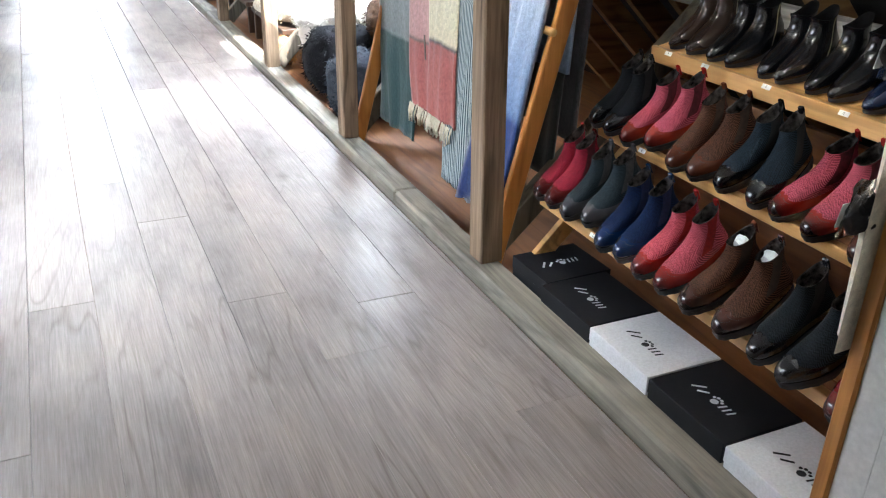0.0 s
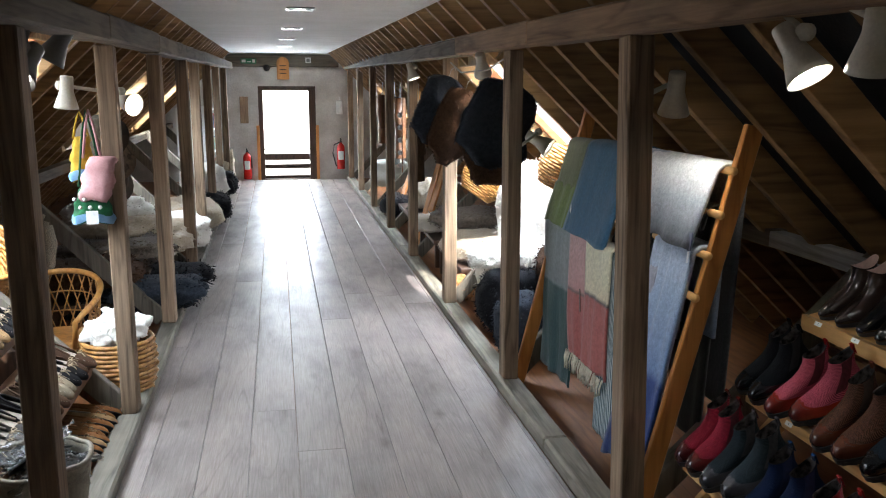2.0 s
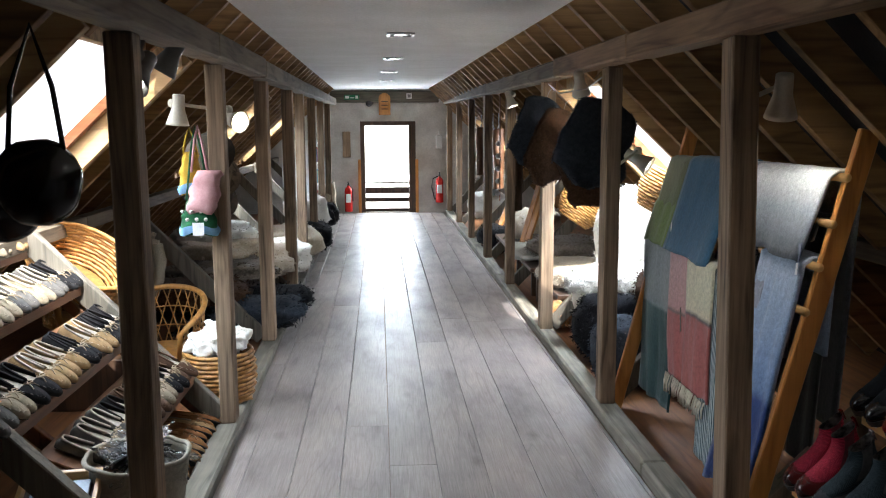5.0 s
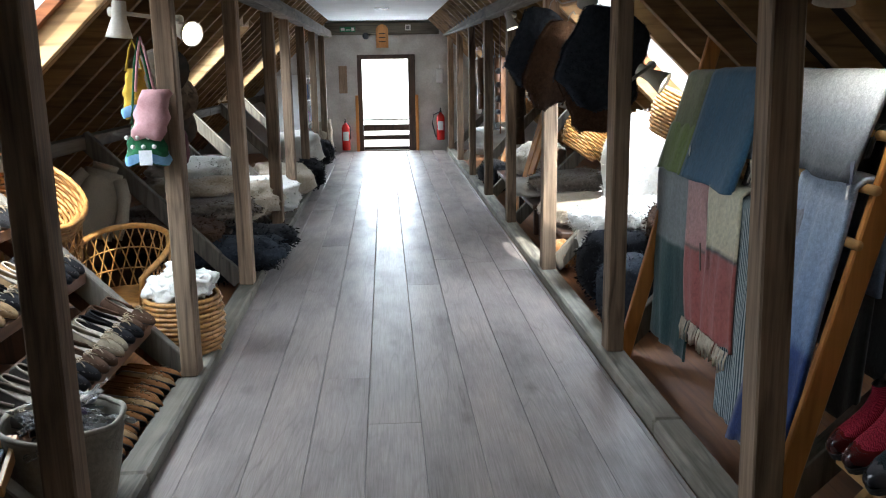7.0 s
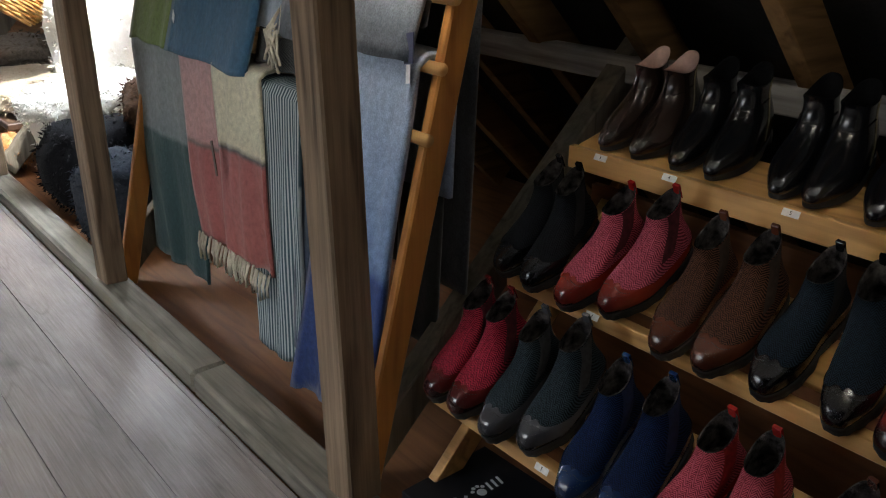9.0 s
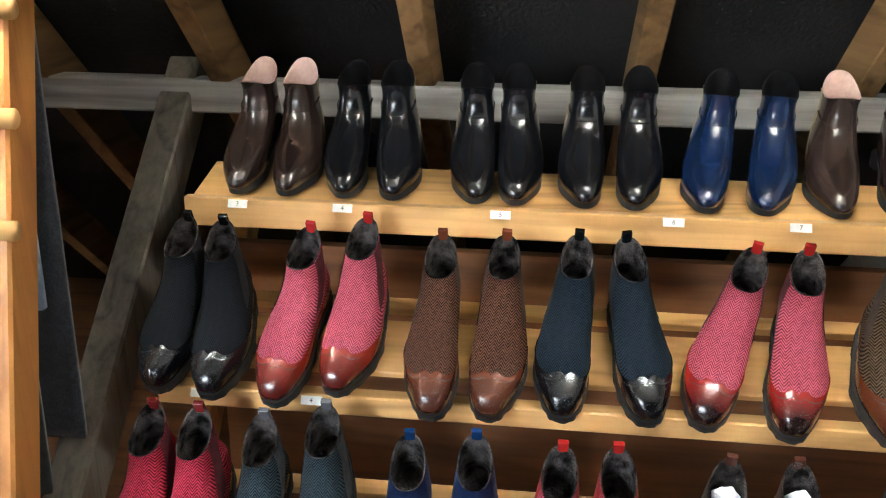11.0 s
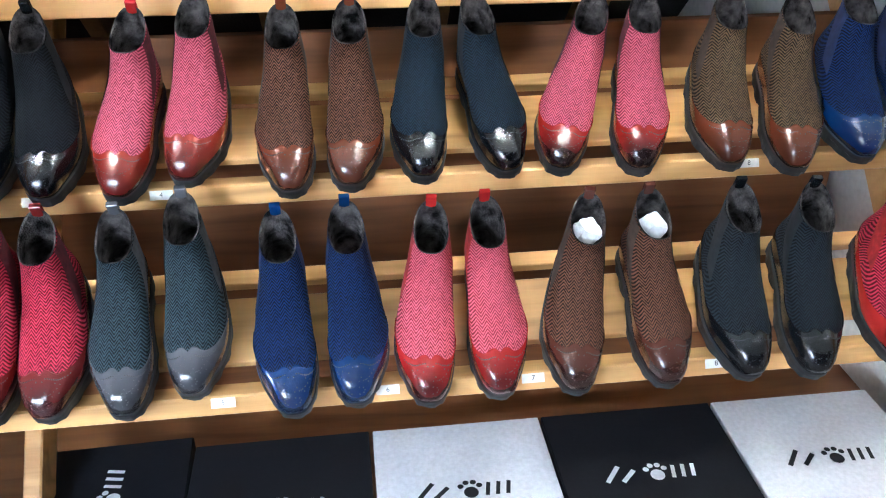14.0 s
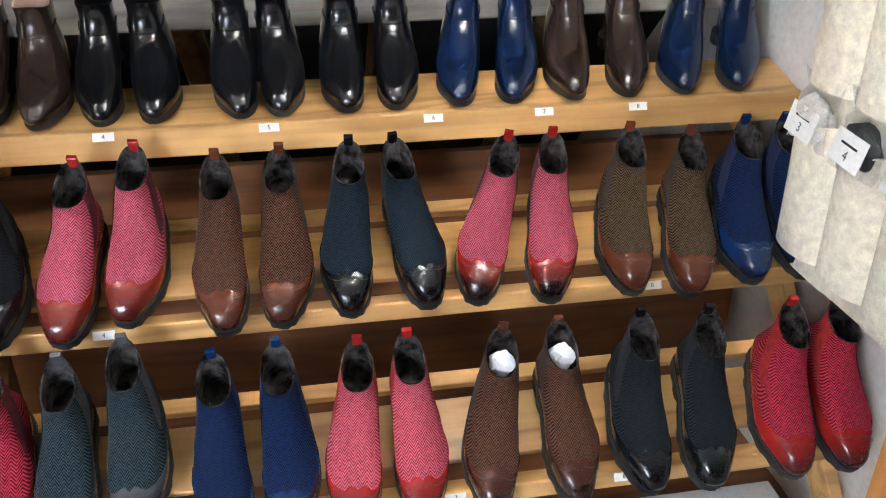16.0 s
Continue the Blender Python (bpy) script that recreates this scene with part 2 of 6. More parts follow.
def cloth(name, stops, axis=2, weave=500.0, bands=True, fuzzy=0.3):
    "woollen cloth with bands of colour; stops: place in metres along the axis, colour"
    m, n, l, b = mk(name, 0.95)
    v = coords(n, l, shift=False)
    sep = n.new("ShaderNodeSeparateXYZ")
    l.new(v, sep.inputs[0])
    no = node(n, "ShaderNodeTexNoise", Scale=9.0, Detail=3.0)
    l.new(v, no.inputs["Vector"])
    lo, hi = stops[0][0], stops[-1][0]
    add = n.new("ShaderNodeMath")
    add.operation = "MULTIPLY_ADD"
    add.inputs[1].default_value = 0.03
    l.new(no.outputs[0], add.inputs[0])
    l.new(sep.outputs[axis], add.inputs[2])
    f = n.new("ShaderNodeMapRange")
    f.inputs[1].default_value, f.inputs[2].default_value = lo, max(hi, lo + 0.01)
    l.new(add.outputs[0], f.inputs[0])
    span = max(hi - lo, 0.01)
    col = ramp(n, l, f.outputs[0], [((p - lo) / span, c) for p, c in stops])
    fine = node(n, "ShaderNodeTexNoise", Scale=weave, Detail=2.0)
    l.new(v, fine.inputs["Vector"])
    mid = node(n, "ShaderNodeTexNoise", Scale=55.0, Detail=5.0)
    l.new(v, mid.inputs["Vector"])
    s = ramp(n, l, fine.outputs[0], [(0.3, (0.65, 0.65, 0.65)), (0.7, (1.2, 1.2, 1.2))])
    s2 = ramp(n, l, mid.outputs[0], [(0.3, (0.75, 0.75, 0.75)), (0.7, (1.15, 1.15, 1.15))])
    col = mixc(n, l, 0.8, mixc(n, l, 0.8, col, s, "MULTIPLY"), s2, "MULTIPLY")
    l.new(col, b.inputs["Base Color"])
    b.inputs["Specular IOR Level"].default_value = 0.1
    b.inputs["Sheen Weight"].default_value = fuzzy
    bump(n, l, b, mid.outputs[0], 0.5, 0.004)
    return m


def glow(name, color, strength):
    m, n, l, b = mk(name, 0.5, 0, color)
    b.inputs["Emission Color"].default_value = (*color, 1)
    b.inputs["Emission Strength"].default_value = strength
    return m


OAK = oak_board("limed_oak_board")
SILL = wood("grey_sill_timber", (0.30, 0.275, 0.22), (0.12, 0.11, 0.09), 1, 0.75, 50, 0.2, 0.35, 0.7, 0.3, (0.09, 0.075, 0.05))
GREY = wood("weathered_timber", (0.35, 0.25, 0.165), (0.09, 0.065, 0.045), 2, 0.8, 55, 0.25, 0.35, 0.6, 0.2)
GREYH = wood("weathered_timber_long", (0.20, 0.16, 0.115), (0.085, 0.068, 0.05), 1, 0.8, 55, 0.2, 0.35, 0.6, 0.2)
BEAMW = wood("warm_beam_timber", (0.33, 0.21, 0.12), (0.13, 0.075, 0.04), 1, 0.75, 55, 0.15, 0.35, 0.6, 0.25)
PALEW = wood("pale_weathered_timber", (0.50, 0.48, 0.45), (0.27, 0.255, 0.23), 1, 0.85, 55, 0.1, 0.35, 0.7, 0.2)
STRUT = wood("grey_strut_timber", (0.25, 0.225, 0.18), (0.11, 0.10, 0.08), 2, 0.85, 55, 0.2, 0.35, 0.6, 0.2)
GREYX = wood("weathered_timber_cross", (0.20, 0.18, 0.14), (0.09, 0.08, 0.065), 0, 0.8, 55, 0.2, 0.35, 0.6, 0.2)
RAFT = wood("rafter_pine", (0.34, 0.20, 0.085), (0.17, 0.095, 0.04), 0, 0.7, 40, 0.2, 0.4, 0.4, 0.2)
PINE = wood("varnished_pine", (0.80, 0.48, 0.185), (0.58, 0.30, 0.095), 1, 0.35, 45, 0.12, 0.45, 0.2, 0.5)
PINEV = wood("varnished_pine_upright", (0.66, 0.30, 0.08), (0.45, 0.17, 0.04), 2, 0.38, 45, 0.12, 0.45, 0.2, 0.5)
BOARD = wood("brown_floor_board", (0.26, 0.115, 0.045), (0.15, 0.062, 0.025), 1, 0.6, 30, 0.1, 0.3, 0.25, 0.3)
FELT = plain("black_roofing_felt", (0.020, 0.020, 0.021), (0.035, 0.033, 0.032), 0.95, 3.0, 0.8, 0, 90.0, 0.1, 0.006)
PLASTER = plain("white_plaster", (0.72, 0.71, 0.68), (0.80, 0.79, 0.77), 0.85, 2.0, 0.2, 0, 60.0, 0.2)
WALLP = plain("rough_white_wall", (0.52, 0.49, 0.45), (0.68, 0.66, 0.62), 0.9, 3.0, 0.5, 0, 40.0, 0.2, 0.006)
DARKWOOD = wood("dark_stained_wood", (0.09, 0.05, 0.03), (0.04, 0.022, 0.014), 2, 0.5)
RUBBER = plain("black_rubber", (0.012, 0.012, 0.013), (0.02, 0.02, 0.021), 0.6, 20, 0.2)
SKYGLOW = glow("bright_daylight", (1.0, 0.99, 0.96), 14.0)

# ---- mesh helpers ----


def part(name, bm, material, parent=None, label="", smooth=False):
    me = bpy.data.meshes.new(name)
    bmesh.ops.recalc_face_normals(bm, faces=bm.faces[:])
    for f in bm.faces:
        f.smooth = smooth
    bm.to_mesh(me)
    bm.free()
    me.materials.append(material)
    ob = new(name, me)
    ob.parent = parent
    return tagged(ob, label)


def shared(name, me, m, parent=None):
    ob = new(name, me)
    ob.parent = parent
    ob.matrix_basis = m
    return ob


def thing(name, m, label, category, group="", kind=""):
    ob = new(name)
    ob.matrix_basis = m
    ob.empty_display_size = 0.1
    return tagged(ob, label, category, group, kind)


def put_box(bm, lo, hi, bevel=0.0, m=None, wob=0.0):
    "a box from corner to corner, with chamfered edges"
    c = [(a + b) / 2 for a, b in zip(lo, hi)]
    s = [abs(b - a) for a, b in zip(lo, hi)]
    mat = Matrix.Translation(c) @ Matrix.Diagonal((*s, 1))
    r = bmesh.ops.create_cube(bm, size=1.0, matrix=(m @ mat) if m else mat)
    vs = r["verts"]
    if wob:
        for v in vs:
            v.co += Vector([random.uniform(-wob, wob) for _ in range(3)])
    if bevel:
        es = list({e for v in vs for e in v.link_edges})
        bmesh.ops.bevel(bm, geom=es, offset=bevel, segments=1, affect="EDGES", profile=0.5)


def box(lo, hi, bevel=0.0, m=None, wob=0.0):
    bm = bmesh.new()
    put_box(bm, lo, hi, bevel, m, wob)
    return bm


def beam_between(bm, p, q, w, h, bevel=0.006, up=(0, 0, 1)):
    "a bar of section w by h from p to q"
    p, q = Vector(p), Vector(q)
    d = q - p
    y = d.normalized()
    x = y.cross(Vector(up)).normalized()
    z = x.cross(y)
    m = Matrix((x, y, z)).transposed().to_4x4()
    m.translation = p
    put_box(bm, (-w / 2, 0, -h / 2), (w / 2, d.length, h / 2), bevel, m)


def put_tube(bm, pts, r, seg=8, closed_ends=True, r2=None):
    "a round bar along points"
    pts = [Vector(p) for p in pts]
    rings = []
    n = len(pts)
    for k, p in enumerate(pts):
        d = (pts[min(k + 1, n - 1)] - pts[max(k - 1, 0)]).normalized()
        a = d.cross(Vector((0, 0, 1)))
        if a.length < 1e-3:
            a = d.cross(Vector((1, 0, 0)))
        a.normalize()
        b = d.cross(a)
        rad = r if r2 is None else r + (r2 - r) * k / (n - 1)
        rings.append([bm.verts.new(p + rad * (math.cos(t) * a + math.sin(t) * b)) for t in (2 * math.pi * i / seg for i in range(seg))])
    for r0, r1 in zip(rings, rings[1:]):
        for i in range(seg):
            bm.faces.new((r0[i], r0[(i + 1) % seg], r1[(i + 1) % seg], r1[i]))
    if closed_ends:
        bm.faces.new(rings[0][::-1])
        bm.faces.new(rings[-1])


def put_lathe(bm, profile, m=None, seg=20, cap=True):
    "a turned body from (radius, height) pairs"
    rings = []
    for r, h in profile:
        ring = []
        for i in range(seg):
            t = 2 * math.pi * i / seg
            p = Vector((r * math.cos(t), r * math.sin(t), h))
            ring.append(bm.verts.new(m @ p if m else p))
        rings.append(ring)
    for r0, r1 in zip(rings, rings[1:]):
        for i in range(seg):
            bm.faces.new((r0[i], r0[(i + 1) % seg], r1[(i + 1) % seg], r1[i]))
    if cap:
        bm.faces.new(rings[0][::-1])
        bm.faces.new(rings[-1])


def put_grid(bm, fn, nu, nv, wrap=False):
    "a surface fn(u, v), u and v from 0 to 1"
    rows = [[bm.verts.new(fn(i / nu, j / nv)) for i in range(nu if wrap else nu + 1)] for j in range(nv + 1)]
    for a, b in zip(rows, rows[1:]):
        for i in range(nu):
            k = (i + 1) % nu if wrap else i + 1
            bm.faces.new((a[i], a[k], b[k], b[i]))
    return rows


def interp(xs, ys, x):
    return float(np.interp(x, xs, ys))


# ---- floor ----
Y0, Y1 = -1.6, 15.75
floor = thing("floor", pose(0, 0, 0), "limed oak floor boards with dark knots, worn and glossy", "floor", kind="structure")
part("underfloor", box((-1.3, Y0, -0.09), (1.25, Y1, -0.022)), BOARD, floor)
lines = [-1.02] + [-0.883 + 0.2295 * k for k in range(9)] + [0.975]

# ---- sills, posts, beams ----
RPOST = (2.46, 4.18, 5.97, 7.84, 9.6, 11.45, 13.4, 15.35)
LPOST = (2.43, 4.02, 5.76, 7.6, 8.85, 10.6, 12.4, 14.4)
for side, fx, ends in ((1, xr, (0.72, Y1)), (-1, xl, (Y0, Y1))):
    bm = bmesh.new()
    cuts = [ends[0], 3.3 if side > 0 else 3.0, 8.4, ends[1]]
    for a, b in zip(cuts, cuts[1:]):
        w = 0.125
        x0, x1 = fx(a) - 0.015 * side, fx(b) - 0.015 * side
        beam_between(bm, (x0 + side * w / 2, a + 0.002, 0.018), (x1 + side * w / 2, b - 0.002, 0.018), w, 0.086, 0.012)
    tagged(part("sill", bm, SILL), "weathered grey timber sill along the floor edge", "sill", kind="structure")
for side, fx, ys in ((1, xr, RPOST), (-1, xl, LPOST)):
    for y in ys:
        x = fx(y) + side * 0.047
        zt = 1.925 + 0.0095 * (y - 3)
        w = random.uniform(0.042, 0.05)
        bm = box((x - w, y - 0.052, 0.061), (x + w, y + 0.052, zt), 0.006, wob=0.004)
        if side > 0 and y < 3:                  # the nearest post leans towards the aisle
            for v in bm.verts:
                v.co.x += 0.018 - 0.036 * v.co.z / zt
                v.co.y += 0.017 + 0.028 * v.co.z / zt
        tagged(part("post", bm, GREY), "rough sawn weathered timber roof post standing on the sill", "post", "roof posts", "structure")
    cuts = (Y0, 3.6, 5.3, 9.0, Y1)
    for k, (a, b) in enumerate(zip(cuts, cuts[1:])):
        bm = bmesh.new()
        dz = (0.0, 0.006, -0.004, 0.004)[k]
        xa, xb = fx(a) - side * 0.055 + side * 0.065, fx(b) - side * 0.055 + side * 0.065
        za, zb = 1.985 + 0.0095 * (a - 3), 1.985 + 0.0095 * (b - 3)
        beam_between(bm, (xa, a + 0.002, za + dz), (xb, b - 0.002, zb + dz), 0.13, 0.116, 0.01)
        tagged(part("beam", bm, BEAMW if side > 0 and k < 2 else GREYH), "long weathered roof beam resting on the posts", "beam", "roof beams", "structure")

# ---- side floors, roof, rafters, ceiling ----
for side in (1, -1):
    x0, x1 = (1.10, 3.75) if side > 0 else (-3.95, -1.13)
    tagged(part("floor_eaves", box((x0, Y0, -0.09), (x1, Y1, -0.004)), BOARD), "brown boarded floor under the eaves", "floor", kind="structure")


def under(x, y, side):
    "height of the rafters' lower edge at x"
    d = (x - axis_x(y)) * side
    return 2.30 - 0.95 * (d - 0.86) + 0.006 * (y - 3)


SKY_R = [(4.9, 6.15, 1.30, 2.2), (9.4, 10.3, 1.5, 2.2), (12.6, 13.4, 1.5, 2.2)]
SKY_L = [(2.75, 4.45, 1.22, 2.35), (7.9, 8.8, 1.3, 2.1), (11.7, 12.7, 1.3, 2.2)]
rafter_ys = [-1.2, -0.75, -0.3, 0.12, 0.57, 1.03, 1.49, 1.965, 2.43, 2.87] + [3.28 + 0.432 * k for k in range(29)]
for side, holes in ((1, SKY_R), (-1, SKY_L)):
    for y in rafter_ys:
        ax = axis_x(y)
        skip = [h for h in holes if h[0] + 0.03 < y < h[1] - 0.03]
        spans = [(0.82, 3.25)] if not skip else [(0.82, skip[0][2] + 0.02), (skip[0][3] - 0.02, 3.25)]
        for d0, d1 in spans:
            p = (ax + side * d0, y, under(ax + side * d0, y, side) + 0.058)
            q = (ax + side * d1, y, under(ax + side * d1, y, side) + 0.058)
            bm = bmesh.new()
            beam_between(bm, p, q, 0.05, 0.12, 0.003)
            tagged(part("rafter", bm, RAFT), "sawn pine rafter under black roofing felt", "rafter", "rafters", "structure")
    # roofing felt in strips round the roof windows
    bm = bmesh.new()

    def strip(ya, yb, d0, d1):
        vs = []
        for lift in (0.122, 0.16):
            for y, d in ((ya, d0), (yb, d0), (yb, d1), (ya, d1)):
                x = axis_x(y) + side * d
                vs.append(bm.verts.new((x, y, under(x, y, side) + lift / 0.72)))
        for f in ((0, 1, 2, 3), (4, 7, 6, 5), (0, 4, 5, 1), (1, 5, 6, 2), (2, 6, 7, 3), (3, 7, 4, 0)):
            bm.faces.new([vs[i] for i in f])
    y = Y0
    for h in holes:
        strip(y, h[0], 0.5, 3.7)
        strip(h[0], h[1], 0.5, h[2])
        strip(h[0], h[1], h[3], 3.7)
        y = h[1]
    strip(y, Y1 + 0.1, 0.5, 3.7)
    tagged(part("roof", bm, FELT), "black roofing felt between the rafters", "roof", kind="structure")

bm = bmesh.new()
vs = []
for lift in (0, 0.03):
    for y, s in ((Y0, 1), (Y1, 1), (Y1, -1), (Y0, -1)):
        vs.append(bm.verts.new((axis_x(y) + s * (0.87 if s > 0 else 0.87), y, 2.245 + 0.007 * (y - 3) + lift)))
for f in ((0, 1, 2, 3), (4, 7, 6, 5), (0, 4, 5, 1), (1, 5, 6, 2), (2, 6, 7, 3), (3, 7, 4, 0)):
    bm.faces.new([vs[i] for i in f])
tagged(part("ceiling", bm, PLASTER), "white painted plaster ceiling over the aisle", "ceiling", kind="structure")

# ---- end walls ----
DX0, DX1, DZ = -0.61, 0.225, 1.66
wall = thing("wall_north", pose(0, 0, 0), "rough white painted end wall with a doorway", "wall", kind="structure")
bm = bmesh.new()
put_box(bm, (-4.0, Y1, -0.1), (DX0 - 0.07, Y1 + 0.25, 2.6))
put_box(bm, (DX1 + 0.07, Y1, -0.1), (3.8, Y1 + 0.25, 2.6))
put_box(bm, (DX0 - 0.07, Y1, DZ + 0.07), (DX1 + 0.07, Y1 + 0.25, 2.6))
part("wall_face", bm, WALLP, wall)
tagged(part("wall_south", box((-4.0, Y0 - 0.2, -0.1), (3.8, Y0, 2.6)), PLASTER), "plain white end wall", "wall", kind="structure")

# ---- boot rack ----
rack = thing("boot_rack", pose(0, 0, 0), "tiered pine shoe rack with three sloping slatted shelves", "rack")
RY0, RY1 = 0.668, 2.375
SL = 0.46                                     # rise of the shelves for each metre back


def slat(x0, x1, z0, thick, name, front=None):
    bm = bmesh.new()
    s = math.atan(SL)
    m = Matrix.Translation((x0, 0, z0)) @ Matrix.Rotation(-s, 4, "Y")
    put_box(bm, (0, RY0, -thick), ((x1 - x0) / math.cos(s), RY1, 0), 0.002, m)
    part(name, bm, PINE, rack)


part("front_board", box((1.700, RY0, 0.842), (1.722, RY1 + 0.01, 0.900), 0.002), PINE, rack)
bm = bmesh.new()
m = Matrix.Translation((1.722, 0, 0.899)) @ Matrix.Rotation(-math.atan(0.25), 4, "Y")
put_box(bm, (0, RY0, -0.018), (0.140, RY1, 0), 0.002, m)
part("shelf_board", bm, PINE, rack)
for xf, zf in ((1.49, 0.605), (1.25, 0.348)):
    part("front_slat", box((xf - 0.004, RY0, zf - 0.036), (xf + 0.03, RY1, zf + 0.003), 0.003), PINE, rack)
    slat(xf + 0.054, xf + 0.168, zf + 0.054 * SL, 0.016, "shelf_board")
    slat(xf + 0.194, xf + 0.222, zf + 0.194 * SL, 0.02, "back_slat")
for y in (RY0 + 0.03, RY1 - 0.05):
    bm = bmesh.new()
    beam_between(bm, (1.16, y, 0.03), (1.98, y, 0.90), 0.03, 0.07, 0.003)
    part("side_rail", bm, PINE, rack)
tagged(part("back_panel", box((1.79, RY0 + 0.02, 0.0), (1.815, RY1, 0.78), 0.002), BOARD), "brown wooden panel behind the boot rack", "panel", kind="structure")
tagged(part("purlin", box((2.05, 0.4, 0.995), (2.13, 3.2, 1.07), 0.005), PALEW), "pale weathered rail behind the boots", "rail", kind="structure")
bm = bmesh.new()
beam_between(bm, (1.10, 2.54, 0.05), (2.16, 2.54, 1.08), 0.075, 0.10, 0.005)
tagged(part("strut", bm, STRUT), "grey weathered diagonal roof strut beside the rack", "strut", "roof struts", "structure")

# ---- boots ----
S = [0, 0.1, 0.2, 0.3, 0.4, 0.5, 0.6, 0.7, 0.8, 0.9, 1.0]


def boot_shape(style):
    if style == "brogue":
        return dict(L=0.285,
                    front=[0.277, 0.284, 0.281, 0.268, 0.243, 0.206, 0.164, 0.130, 0.110, 0.101, 0.099],
                    fh=[0.0, 0.012, 0.027, 0.039, 0.049, 0.059, 0.074, 0.094, 0.115, 0.132, 0.144],
                    back=[0.010, 0.004, 0.0, 0.001, 0.004, 0.009, 0.014, 0.017, 0.016, 0.012, 0.008],
                    bh=[0.0, 0.012, 0.029, 0.043, 0.057, 0.073, 0.091, 0.110, 0.129, 0.147, 0.163],
                    w=[0.0445, 0.0475, 0.0485, 0.048, 0.0455, 0.041, 0.0368, 0.0338, 0.0312, 0.0292, 0.0280], point=0.58, lift=0.022, dip=0.010)
    return dict(L=0.265,
                front=[0.256, 0.262, 0.258, 0.243, 0.214, 0.180, 0.146, 0.122, 0.110, 0.107, 0.110],
                fh=[0.0, 0.008, 0.020, 0.034, 0.048, 0.062, 0.081, 0.103, 0.126, 0.147, 0.160],
                back=[0.012, 0.006, 0.002, 0.001, 0.003, 0.009, 0.015, 0.019, 0.018, 0.014, 0.009],
                bh=[0.012, 0.02, 0.034, 0.05, 0.066, 0.083, 0.101, 0.122, 0.142, 0.160, 0.173],
                w=[0.042, 0.045, 0.046, 0.0455, 0.0435, 0.040, 0.0355, 0.0322, 0.0312, 0.0322, 0.0335], point=0.76, lift=0.014, dip=0.020)


def shell(sh, flip, off=0.0):
    "point on the boot's skin; u round from the toe, s from the welt to the collar"
    def at(u, s):
        t = 2 * math.pi * u
        af, ab = interp(S, sh["front"], s), interp(S, sh["back"], s)
        hf, hb = interp(S, sh["fh"], s), interp(S, sh["bh"], s)
        w = interp(S, sh["w"], s)
        p = 0.5 + 0.5 * math.cos(t)
        sn = math.sin(t)
        body = 0.70 + 0.30 * math.exp(-((p - 0.70) / 0.26) ** 2)
        foot = math.copysign(abs(sn) ** (sh["point"] if p > 0.6 else 0.6), sn) * body
        k = min(1.0, max(0.0, (s - 0.25) / 0.4))
        lat = w * ((1 - k) * foot + k * math.copysign(abs(sn) ** 0.78, sn))
        a = ab + (af - ab) * p
        lat += flip * 0.010 * math.sin(math.pi * min(1, p * 1.1)) * (1 - k)
        h = hb + (hf - hb) * p
        if s > 0.72:                            # the collar dips at the sides
            h -= sh["dip"] * (s - 0.72) / 0.28 * abs(sn) ** 2
        if off:
            lat += off * sn
            a += off * math.cos(t) * (0.6 if s > 0.25 else 1)
            h += off * 0.9 * (p > 0.45) * (0.25 < s < 0.72)
        return Vector((lat, sh["L"] - a, h + sh["lift"]))
    return at


